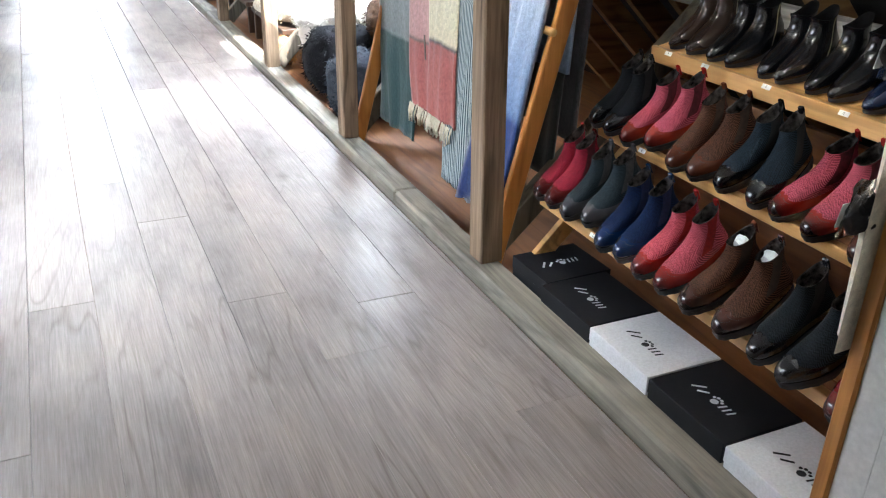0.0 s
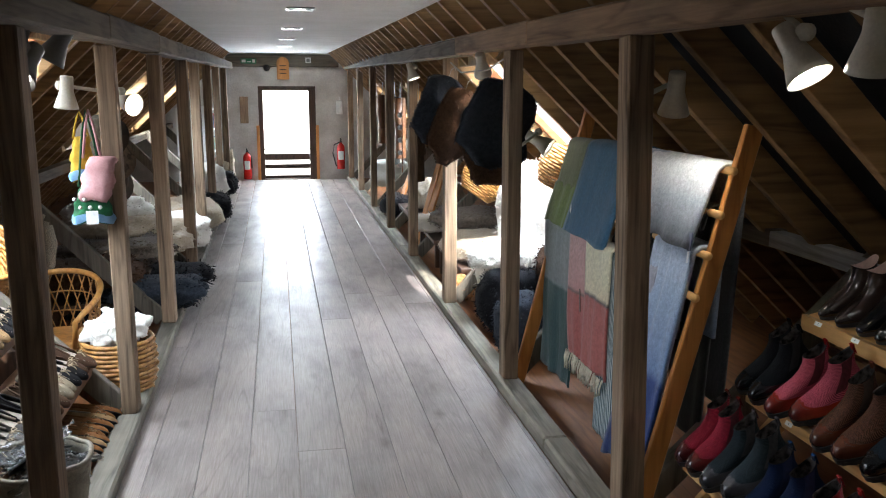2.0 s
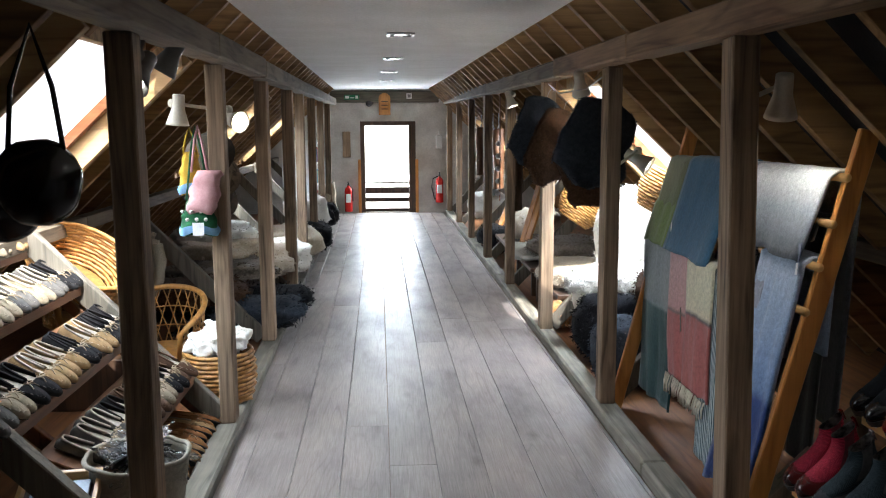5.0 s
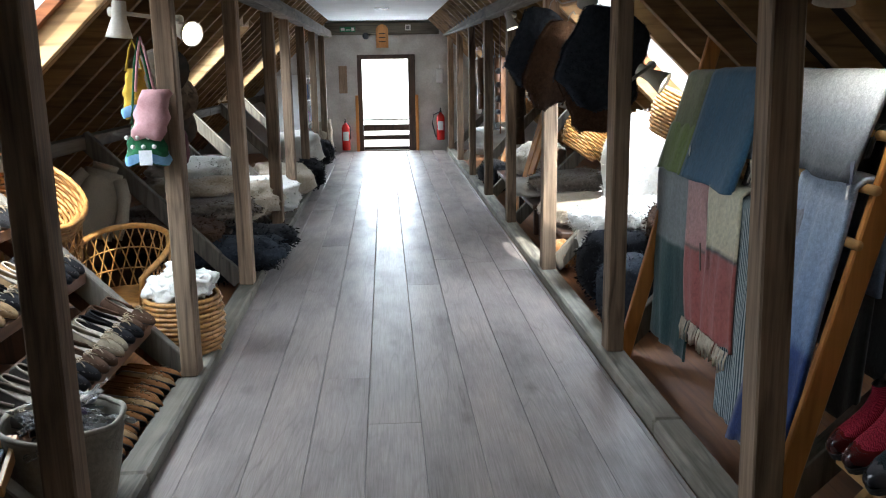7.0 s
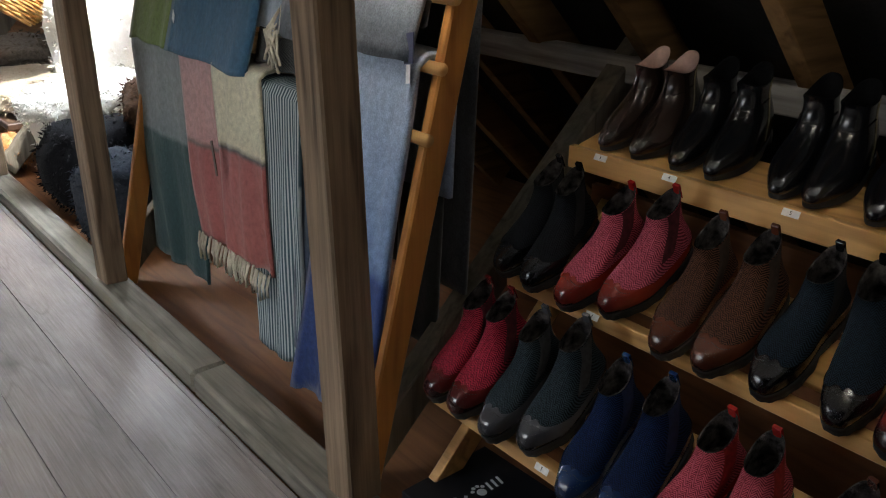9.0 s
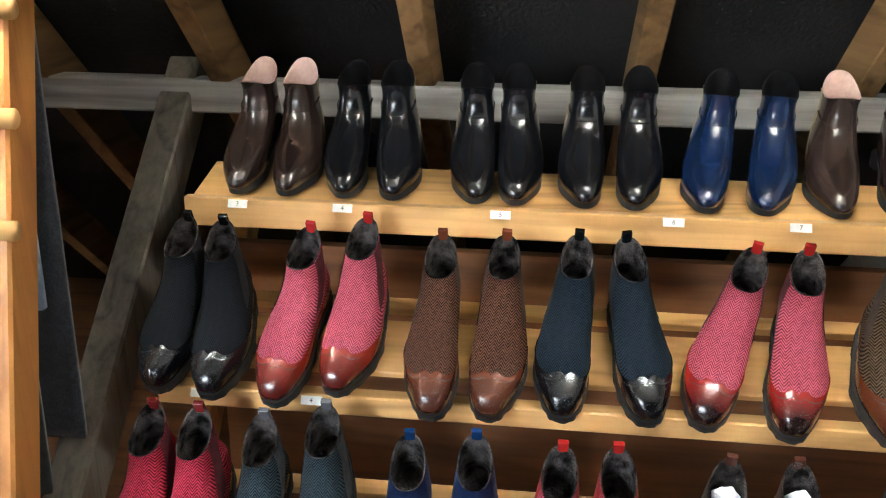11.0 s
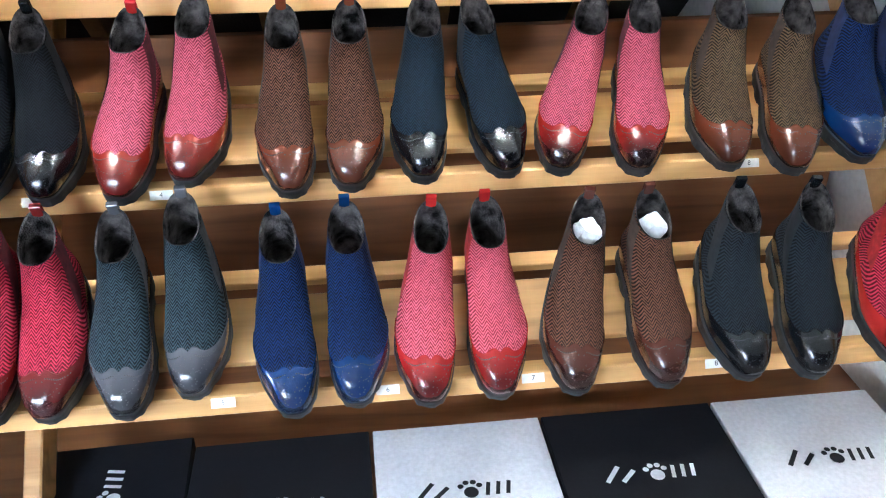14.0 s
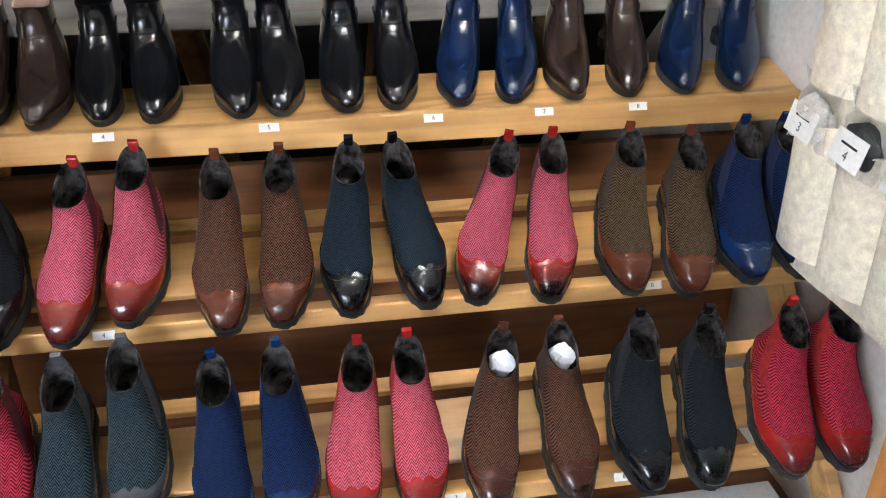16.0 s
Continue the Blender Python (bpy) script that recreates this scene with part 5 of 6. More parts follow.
part("symbol", box((-0.03, -0.009, -0.03), (0.03, -0.0065, 0.03)), LAMPG, sg)
sg = thing("security_camera", pose(-0.52, Y1 - 0.07, 2.07), "small black dome fixed under the lintel", "camera dome")
bm = bmesh.new()
bmesh.ops.create_uvsphere(bm, u_segments=14, v_segments=8, radius=0.06)
part("dome", bm, RUBBER, sg, smooth=True)
tagged(part("wall_board", box((-1.03, Y1 - 0.035, 1.06), (-0.88, Y1 - 0.003, 1.55), 0.006), GREY), "narrow weathered wooden board fixed on the wall", "board")
ob = thing("soap_dispenser", pose(0.80, Y1 - 0.06, 1.22), "white wall dispenser beside the doorway", "dispenser")
part("body", box((-0.06, -0.05, 0), (0.06, 0.04, 0.26), 0.015), LABEL, ob)
part("nozzle", box((-0.012, -0.06, 0.26), (0.012, -0.02, 0.33), 0.004), LABEL, ob)

# ---- struts from the sills to the rails under the rafters ----
for side, fx, ys in ((1, xr, RPOST[1:]), (-1, xl, LPOST)):
    for y in ys:
        bm = bmesh.new()
        x = fx(y) + side * 0.11
        beam_between(bm, (x, y + 0.085, 0.06), (x + side * 0.98, y + 0.085, 1.07), 0.06, 0.11, 0.005)
        tagged(part("strut", bm, STRUT), "grey weathered diagonal roof strut rising from the sill", "strut", "roof struts", "structure")
    for a, b2 in (((3.2, 9.0), (9.0, Y1)) if side > 0 else ((Y0, 5.0), (5.0, 10.0), (10.0, Y1))):
        bm = bmesh.new()
        beam_between(bm, (fx(a) + side * 1.10, a + 0.003, 1.03), (fx(b2) + side * 1.10, b2 - 0.003, 1.03), 0.09, 0.085, 0.005)
        tagged(part("purlin", bm, GREYH), "weathered horizontal rail under the rafters", "rail", "roof rails", "structure")
bm = bmesh.new()
put_tube(bm, [(xr(-1.5 + 0.5 * k) - 0.01, -1.5 + 0.5 * k, 2.047 + 0.0095 * (-4.5 + 0.5 * k) + 0.004 * math.sin(3.1 * k)) for k in range(34)], 0.005, 6)
tagged(part("cable", bm, LAMPG, smooth=True), "grey electric cable running along the beam", "cable")
bm = bmesh.new()
put_tube(bm, [(xl(-1.5 + 0.5 * k) + 0.01, -1.5 + 0.5 * k, 2.047 + 0.0095 * (-4.5 + 0.5 * k) + 0.004 * math.sin(2.7 * k)) for k in range(34)], 0.005, 6)
tagged(part("cable", bm, LAMPG, smooth=True), "grey electric cable running along the beam", "cable")

# ---- fleeces ----


def fur(name, a, b2):
    m, n, l, b = mk(name, 1.0)
    v = coords(n, l)
    no = node(n, "ShaderNodeTexNoise", Scale=40.0, Detail=6.0, Roughness=0.7)
    l.new(v, no.inputs["Vector"])
    l.new(ramp(n, l, no.outputs[0], [(0.3, b2), (0.68, a)]), b.inputs["Base Color"])
    b.inputs["Specular IOR Level"].default_value = 0.1
    b.inputs["Sheen Weight"].default_value = 0.25 if a[0] > 0.1 else 0.04
    bump(n, l, b, no.outputs[0], 0.6, 0.008)
    return m


F_WHITE = fur("white_fleece", (0.80, 0.78, 0.72), (0.70, 0.67, 0.59))
F_CREAM = fur("cream_fleece", (0.56, 0.48, 0.36), (0.38, 0.30, 0.20))
F_BLACK = fur("black_fleece", (0.012, 0.012, 0.014), (0.005, 0.005, 0.006))
F_NAVY = fur("blue_black_fleece", (0.045, 0.054, 0.068), (0.018, 0.022, 0.029))
F_BROWN = fur("brown_fleece", (0.085, 0.045, 0.025), (0.03, 0.015, 0.008))
F_GINGER = fur("ginger_fleece", (0.45, 0.22, 0.08), (0.28, 0.12, 0.04))
F_GREY = fur("grey_brown_fleece", (0.22, 0.18, 0.14), (0.10, 0.075, 0.055))


def fleece(name, label, category, centre, size, mat, seed, tufts=900, hair=0.03, lump=0.25, rot=0.0, group="", flat=0.0):
    "a soft lump with an uneven outline and tufts of hair"
    ob = thing(name, pose(*centre, 0, 0, rot), label, category, group)
    bm = bmesh.new()
    bmesh.ops.create_icosphere(bm, subdivisions=4, radius=1.0)
    rng = random.Random(seed)
    sx, sy, sz = size
    pts = []
    for v in bm.verts:
        d = v.co.normalized()
        k = 1 + lump * noise.noise(d * 1.7 + Vector((seed, 0, 0))) + 0.35 * lump * noise.noise(d * 5 + Vector((0, seed, 0)))
        e = Vector((math.copysign(abs(d.x) ** 0.8, d.x), math.copysign(abs(d.y) ** 0.8, d.y), math.copysign(abs(d.z) ** 0.75, d.z)))
        v.co = Vector((e.x * sx * k, e.y * sy * k, e.z * sz * k))
        if v.co.z < -sz * 0.92:
            v.co.z = -sz * 0.92
        pts.append((v.co.copy(), d))
    part("pelt", bm, mat, ob, smooth=True)
    bm = bmesh.new()
    if mat in (F_WHITE, F_CREAM):
        hair *= 0.6
    for _ in range(tufts):
        p, d = rng.choice(pts)
        t = Vector((rng.uniform(-1, 1), rng.uniform(-1, 1), rng.uniform(-1.2, 0.3)))
        out = (0.55 * d + 0.8 * t).normalized() * hair * rng.uniform(0.5, 1.2)
        s = d.cross(t).normalized() * hair * 0.22
        p = p + Vector((rng.uniform(-1, 1), rng.uniform(-1, 1), rng.uniform(-1, 1))) * hair * 0.5
        bm.faces.new([bm.verts.new(q) for q in (p - s, p + s, p + out)])
    tagged(part("hair", bm, mat, ob, smooth=True), kind="stuff")
    return ob


# boot side, beyond the ladder
fleece("pouffe", "round blue black sheepskin pouffe on the floor", "pouffe", (1.30, 4.72, 0.20), (0.20, 0.22, 0.215), F_NAVY, 1, 1800, 0.025, 0.12)
fleece("pouffe", "tall black sheepskin pouffe standing behind the posts", "pouffe", (1.38, 5.32, 0.23), (0.25, 0.24, 0.245), F_BLACK, 2, 1500, 0.03, 0.15)
fleece("sheepskin", "black sheepskin heaped on the floor", "sheepskin", (1.62, 4.75, 0.22), (0.22, 0.30, 0.235), F_BLACK, 3, 1200, 0.03, 0.25)
fleece("sheepskin", "white fluffy sheepskin lying on a black pouffe", "sheepskin", (1.33, 5.52, 0.50), (0.22, 0.22, 0.08), F_WHITE, 4, 2200, 0.035, 0.25)
fleece("sheepskin", "dark brown sheepskin rolled on a stack", "sheepskin", (1.66, 5.10, 0.52), (0.16, 0.18, 0.12), F_BROWN, 5, 900, 0.03)
fleece("sheepskin", "large white sheepskin draped in bright sunlight", "sheepskin", (1.72, 5.95, 0.72), (0.30, 0.30, 0.40), F_WHITE, 6, 2600, 0.045, 0.35)
fleece("sheepskin", "white sheepskin spread under the roof window", "sheepskin", (1.60, 5.75, 0.30), (0.34, 0.34, 0.32), F_WHITE, 7, 2000, 0.04, 0.2)
fleece("sheepskin", "ginger sheepskin slipper pile beside a post", "sheepskin", (1.16, 6.18, 0.13), (0.11, 0.13, 0.09), F_GINGER, 8, 700, 0.025)
fleece("sheepskin", "cream sheepskin spread on a low bench", "sheepskin", (1.55, 6.75, 0.36), (0.42, 0.55, 0.10), F_CREAM, 9, 1500, 0.035, 0.15)
fleece("sheepskin", "white sheepskin roll on a low bench", "sheepskin", (1.26, 8.05, 0.36), (0.22, 0.22, 0.10), F_WHITE, 10, 900, 0.03)
fleece("sheepskin", "grey brown sheepskin folded on a bench", "sheepskin", (1.60, 7.9, 0.44), (0.38, 0.40, 0.10), F_GREY, 11, 1200, 0.035)
fleece("sheepskin", "cream sheepskin hung under the rafters", "sheepskin", (1.60, 9.5, 0.45), (0.30, 0.5, 0.2), F_CREAM, 12, 900, 0.035)
fleece("sheepskin", "black sheepskin at the sill", "sheepskin", (1.25, 10.6, 0.16), (0.22, 0.5, 0.17), F_BLACK, 13, 900, 0.035)
fleece("sheepskin", "white sheepskin on a far bench", "sheepskin", (1.35, 12.3, 0.45), (0.3, 0.5, 0.2), F_WHITE, 14, 900, 0.035)
for y0, y1 in ((6.2, 7.3), (7.5, 8.5), (9.0, 10.2)):
    bench = thing("bench", pose(1.58, (y0 + y1) / 2, 0), "low dark wooden bench under sheepskins", "bench", "benches")
    L = (y1 - y0) / 2
    part("top", box((-0.40, -L, 0.23), (0.40, L, 0.27), 0.005), DARKWOOD, bench)
    for sx in (-0.36, 0.36):
        for sy in (-L + 0.04, L - 0.04):
            part("leg", box((sx - 0.025, sy - 0.025, -0.004), (sx + 0.025, sy + 0.025, 0.23), 0.004), DARKWOOD, bench)

# hanging skins on a wire rail


def hide(label, x, y, ztop, w, h, mat, seed, turn=0.0, lean=0.0):
    ob = thing("hanging_sheepskin", pose(x, y, ztop, 0, lean, turn), label, "sheepskin", "hanging sheepskins")
    rng = random.Random(seed)
    outline = [(0.0, 0.0), (0.22, -0.02), (0.34, -0.10), (0.30, -0.25), (0.36, -0.55), (0.50, -0.72), (0.44, -0.86), (0.26, -0.86), (0.0, -1.0)]

    def half(v):
        zs = [-p[1] for p in outline]
        return interp(zs, [0.16, 0.30, 0.42, 0.44, 0.47, 0.50, 0.46, 0.34, 0.10], v)

    def fn(u, v):
        k = half(v) * (1 + 0.1 * noise.noise(Vector((u * 2, v * 5, seed))))
        s = 2 * u - 1
        th = 0.03 * math.sqrt(max(0, 1 - s * s)) * math.sqrt(max(0.02, 1 - abs(2 * v - 1) ** 6)) + 0.03 * noise.noise(Vector((s, v * 3, seed)))
        return Vector((s * k * w, th, -v * h))

    def bk(u, v):
        p = fn(u, v)
        s = 2 * u - 1
        p.y -= 0.06 * math.sqrt(max(0, 1 - s * s))
        return p
    bm = bmesh.new()
    put_grid(bm, fn, 18, 24)
    put_grid(bm, bk, 18, 24)
    bmesh.ops.remove_doubles(bm, verts=bm.verts[:], dist=0.0005)
    part("pelt", bm, mat, ob, smooth=True)
    bm = bmesh.new()
    for _ in range(1700):
        u, v = rng.random(), rng.random()
        if rng.random() < 0.45:
            u = rng.choice((0.0, 1.0))
        front = rng.random() < 0.5
        p = fn(u, v) if front else bk(u, v)
        d = Vector((2 * u - 1, 0.6 if front else -0.6, -0.5)) + Vector((rng.uniform(-.5, .5), rng.uniform(-.5, .5), rng.uniform(-.5, .5)))
        s = Vector((rng.uniform(-1, 1), rng.uniform(-1, 1), rng.uniform(-1, 1))).normalized() * 0.004
        bm.faces.new([bm.verts.new(q) for q in (p - s, p + s, p + d.normalized() * 0.013)])
    part("hair", bm, mat, ob)
    bm = bmesh.new()
    put_tube(bm, [(0, 0, -0.01), (0, 0.0, 0.05), (0.015, 0, 0.075), (0.03, 0, 0.06)], 0.003, 6)
    part("hook", bm, CHROME, ob, "wire hook", True)


hide("large blue black sheepskin hanging from a wire rail", 1.15, 4.60, 1.76, 0.47, 0.53, F_NAVY, 1, 8, 20)
hide("dark brown sheepskin hanging from a wire rail", 0.94, 4.95, 1.72, 0.30, 0.50, F_BROWN, 2, 15, 20)
hide("black sheepskin hanging from a wire rail", 0.86, 5.10, 1.80, 0.30, 0.46, F_NAVY, 3, 10, 20)
hide("dark brown sheepskin with pale edge hanging low", 0.98, 4.85, 1.52, 0.36, 0.44, F_BROWN, 4, 5, -28)
bm = bmesh.new()
put_tube(bm, [(1.05, 4.4, 1.90), (1.0, 4.6, 1.84), (0.92, 5.0, 1.83), (0.9, 5.25, 1.90)], 0.005, 6)
tagged(part("wire_rail", bm, CHROME, smooth=True), "bent wire rail fixed under the beam", "rail")

# ---- wicker ----
WICKER = wood("honey_wicker", (0.52, 0.27, 0.075), (0.30, 0.13, 0.03), 2, 0.45, 40, 0.15, 0.3, 0.3)


def woven(bm, fn, rows, spokes, r=0.006, stake=0.005, amp=0.006, closed=True):
    "round weave: rows of rods going in and out of the stakes; fn(u, v) gives the place and its outward direction"
    n = spokes * 2
    for k in range(rows + 1):
        v = k / rows
        pts = []
        for i in range(n + (1 if closed else 0)):
            u = i / n
            p, d = fn(u, v)
            s = 1 if (i + 2 * (k % 2)) % 4 < 2 else -1
            pts.append(p + d * amp * s * (1 if i % 2 == 0 else 0.2))
        put_tube(bm, pts, r, 5, False)
    for i in range(spokes):
        put_tube(bm, [fn(i / spokes, v / 6)[0] for v in range(7)], stake, 5, False)


def basket(label, centre, r0, r1, h, rows=14, rot=(0, 0, 0), ell=1.0):
    ob = thing("wicker_basket", pose(*centre, *rot), label, "basket", "wicker baskets")

    def fn(u, v):
        t = 2 * math.pi * u
        r = r0 + (r1 - r0) * v + 0.03 * math.sin(math.pi * v)
        d = Vector((math.cos(t), ell * math.sin(t), 0))
        return Vector((r * d.x, r * d.y, h * v)), d
    bm = bmesh.new()
    woven(bm, fn, rows, 22, h / rows * 0.52)
    part("weave", bm, WICKER, ob, smooth=True)
    bm = bmesh.new()
    put_tube(bm, [fn(k / 32, 1.0)[0] for k in range(33)], 0.013, 8, False)
    part("rim", bm, WICKER, ob, smooth=True)
    bm = bmesh.new()
    put_lathe(bm, [(r0 * 0.98, 0.002), (r0 * 0.98, 0.012)], Matrix.Diagonal((1, ell, 1, 1)), 24)
    part("bottom", bm, WICKER, ob)
    return ob


basket("round honey wicker basket heaped with white wool", (-1.17, 4.42, 0.0), 0.15, 0.185, 0.34)
rng = random.Random(4)
for k in range(9):
    a = 2.4 * k
    rr = 0.10 if k else 0
    fleece("wool_ball", "white wool hank lying in the wicker basket", "wool", (-1.17 + rr * math.cos(a), 4.42 + rr * math.sin(a), 0.37 + (0.09 if k == 0 else 0.02 * (k % 3))), (0.075, 0.07, 0.06), F_WHITE, 20 + k, 160, 0.012, 0.5, group="wool in the basket")
basket("oval wicker basket hanging under the roof window", (1.34, 6.42, 0.86), 0.13, 0.19, 0.22, 12, (0, 35, 0), 0.75)
basket("tall wicker basket standing on the sheepskins", (1.66, 5.36, 1.05), 0.10, 0.15, 0.26, 12, (10, 25, 0), 0.9)
basket("large shallow wicker basket behind the slippers", (-2.02, 4.55, 0.72), 0.20, 0.30, 0.24, 12, (25, 30, 0), 0.8)


def wicker_chair(label, m):
    "child's tub chair with a round back and open lattice"
    ob = thing("wicker_chair", m, label, "chair", "wicker chairs")

    def shell_pt(u, v):
        t = math.pi * (-0.30 + 1.6 * u)
        back = math.sin(math.pi * u) ** 0.8
        r = 0.23 + 0.03 * v
        return Vector((r * math.cos(t), r * math.sin(t), 0.20 + v * (0.16 + 0.22 * back)))
    bm = bmesh.new()
    for k in range(19):                         # crossing rods of the lattice
        for s in (1, -1):
            pts = [shell_pt(min(1, max(0, k / 18 + s * 0.10 * (j / 6 - 0.5))), j / 6) for j in range(7)]
            put_tube(bm, pts, 0.0045, 5, False)
    for v in (0.33, 0.66):
        put_tube(bm, [shell_pt(k / 24, v) for k in range(25)], 0.005, 5, False)
    part("lattice", bm, WICKER, ob, smooth=True)
    bm = bmesh.new()
    put_tube(bm, [shell_pt(0, 0)] + [shell_pt(k / 30, 1.0) for k in range(31)] + [shell_pt(1, 0)], 0.018, 8)
    part("arm_rim", bm, WICKER, ob, smooth=True)
    bm = bmesh.new()
    put_lathe(bm, [(0.22, 0.18), (0.235, 0.19), (0.235, 0.21), (0.21, 0.225), (0.001, 0.215)], None, 24)
    part("seat", bm, WICKER, ob, smooth=True)
    for t in (0.6, 2.2, 3.9, 5.5):
        bm = bmesh.new()
        put_tube(bm, [(0.2 * math.cos(t), 0.2 * math.sin(t), 0.19), (0.22 * math.cos(t), 0.22 * math.sin(t), -0.004)], 0.014, 7)
        part("leg", bm, WICKER, ob, smooth=True)


wicker_chair("honey wicker child's tub chair with open lattice sides", pose(-1.62, 4.95, 0.0, 0, 0, 0))
stool = thing("crate", pose(-1.95, 4.62, 0), "plain wooden crate under the wicker chair", "crate")
part("body", box((-0.25, -0.2, -0.004), (0.25, 0.2, 0.30), 0.006), DARKWOOD, stool)
wicker_chair("honey wicker child's tub chair standing on a crate", pose(-1.98, 4.62, 0.30, 0, 0, 20))

# ---- knitted jumper on the rail ----
KNIT = tweed("oatmeal_knit", (0.34, 0.29, 0.21), (0.15, 0.125, 0.09), 0.03)
jp = thing("jumper", pose(-1.97, 5.52, 0.62, -8, 18, 8), "oatmeal cable knit jumper hung by the wicker chairs", "jumper")
bm = bmesh.new()
put_grid(bm, lambda u, v: Vector(((0.15 - 0.035 * v) * math.cos(2 * math.pi * u), 0.045 * math.sin(2 * math.pi * u) + 0.015 * noise.noise(Vector((4 * u, 5 * v, 1))), -0.16 + 0.43 * v)), 24, 14, True)
part("body", bm, KNIT, jp, smooth=True)
for s in (-1, 1):
    bm = bmesh.new()
    put_tube(bm, [(s * 0.10, 0, 0.235), (s * 0.16, -0.01, 0.13), (s * 0.185, -0.03, 0.0), (s * 0.18, -0.05, -0.13)], 0.045, 12, True, 0.036)
    part("sleeve", bm, KNIT, jp, smooth=True)
bm = bmesh.new()
put_lathe(bm, [(0.075, 0.27), (0.08, 0.31), (0.065, 0.315), (0.06, 0.27)], Matrix.Diagonal((1, 0.6, 1, 1)), 16)
part("collar", bm, KNIT, jp, smooth=True)

# ---- slippers on their racks ----
SUEDE = {k: plain("suede_" + k, tuple(0.72 * x for x in c), c, 0.95, 30, 0.5, 0, 260, 0.1) for k, c in dict(
    grey=(0.12, 0.11, 0.10), tan=(0.34, 0.22, 0.11), brown=(0.095, 0.055, 0.035), black=(0.02, 0.019, 0.02), sand=(0.30, 0.245, 0.17), rust=(0.26, 0.12, 0.045)).items()}
LACE = plain("pale_lace", (0.26, 0.19, 0.11), (0.36, 0.27, 0.17), 0.7, 40, 0.2)
INSOLE = plain("cream_insole", (0.26, 0.225, 0.18), (0.40, 0.35, 0.28), 1.0, 40, 0.6)


def make_slipper(color, label):
    "moccasin slipper, toe at the origin towards -y"
    ob = thing("slipper", pose(0, 0, 0), label, "slipper", "slippers on the rack")
    L = 0.27

    def outline(u):
        t = 2 * math.pi * u
        p = 0.5 + 0.5 * math.cos(t)
        w = 0.049 * (0.74 + 0.26 * math.exp(-((p - 0.68) / 0.25) ** 2))
        return Vector((w * math.copysign(abs(math.sin(t)) ** 0.62, math.sin(t)), L - L * p, 0)), p

    def side_wall(u, v):
        q, p = outline(u)
        h = 0.024 + 0.016 * (1 - p) ** 2 + 0.004 * math.sin(50 * math.pi * u) * v * (p > 0.55)
        k = 1 + 0.05 * math.sin(math.pi * v) - 0.12 * v
        return Vector((q.x * k, (q.y - L / 2) * k + L / 2, 0.004 + h * v))
    bm = bmesh.new()
    put_grid(bm, side_wall, 44, 6, True)
    part("upper", bm, SUEDE[color], ob, smooth=True)
    bm = bmesh.new()                            # toe apron, domed, with puckers at the seam

    def apron(u, v):
        a = (u - 0.5) * 0.44
        e = side_wall(a % 1.0, 1.0)
        c = Vector((0, 0.108, 0.041))
        p = e.lerp(c, v)
        p.z += 0.007 * math.sin(math.pi * min(1, v * 1.1)) + 0.0
        return p
    put_grid(bm, apron, 24, 6)
    apron_part = part("apron", bm, SUEDE[color], ob, smooth=True)
    bm = bmesh.new()
    bm.faces.new([bm.verts.new((q.x * 0.9, q.y * 0.96 + 0.005, 0.02)) for q in (outline(k / 28)[0] for k in range(28))])
    part("insole", bm, INSOLE, ob)
    bm = bmesh.new()
    put_tube(bm, [side_wall(k / 36, 1.0) + Vector((0, 0, 0.001)) for k in range(9, 28)], 0.0045, 6)
    part("fleece_cuff", bm, INSOLE if color in ("sand", "tan", "grey") else SUEDE[color], ob, smooth=True)
    bm = bmesh.new()
    for s in (-1, 1):
        put_tube(bm, [(0, 0.104, 0.047), (s * 0.018, 0.092, 0.056), (s * 0.030, 0.104, 0.052), (s * 0.014, 0.112, 0.05), (0, 0.104, 0.047)], 0.0022, 5, False)
        put_tube(bm, [(0, 0.104, 0.049), (s * 0.014, 0.082, 0.051), (s * 0.024, 0.066, 0.045)], 0.0022, 5, False)
    part("lace", bm, LACE, apron_part, "pale leather lace", True)
    bm = bmesh.new()
    bm2 = [outline(k / 30)[0] for k in range(30)]
    lo = [bm.verts.new((q.x, q.y, 0.0)) for q in bm2]
    hi = [bm.verts.new((q.x, q.y, 0.006)) for q in bm2]
    for k in range(30):
        bm.faces.new((lo[k], lo[(k + 1) % 30], hi[(k + 1) % 30], hi[k]))
    bm.faces.new(lo[::-1])
    bm.faces.new(hi)
    part("sole", bm, RUBBER, ob)
    return ob


srack = thing("slipper_rack", pose(0, 0, 0), "tiered brown wooden rack of sloping shelves for slippers", "rack")
TIERS = [(-1.24, 0.30), (-1.52, 0.56), (-1.80, 0.80), (-2.06, 1.0)]
SY0, SY1 = 1.5, 4.13
RACKW = wood("brown_shelf_pine", (0.22, 0.10, 0.045), (0.13, 0.055, 0.022), 1, 0.5)
for k, (xf, zf) in enumerate(TIERS):
    ys = 2.72 if k == 0 else SY0                # the lowest shelf stops short of the tray
    part("front_rail", box((xf - 0.022, ys, zf - 0.05), (xf, SY1, zf - 0.002), 0.003), RACKW, srack)
    bm = bmesh.new()
    mt = Matrix.Translation((xf - 0.022, 0, zf)) @ Matrix.Rotation(math.atan(0.42), 4, "Y")
    put_box(bm, (-0.27, ys, -0.014), (0, SY1, 0), 0.002, mt)
    part("shelf_board", bm, RACKW, srack)
for y in (SY0 + 0.02, 2.9, SY1 - 0.02):
    bm = bmesh.new()
    beam_between(bm, (-1.16, y, 0.03), (-2.0, y, 0.80), 0.03, 0.06, 0.003)
    part("side_rail", bm, RACKW, srack)
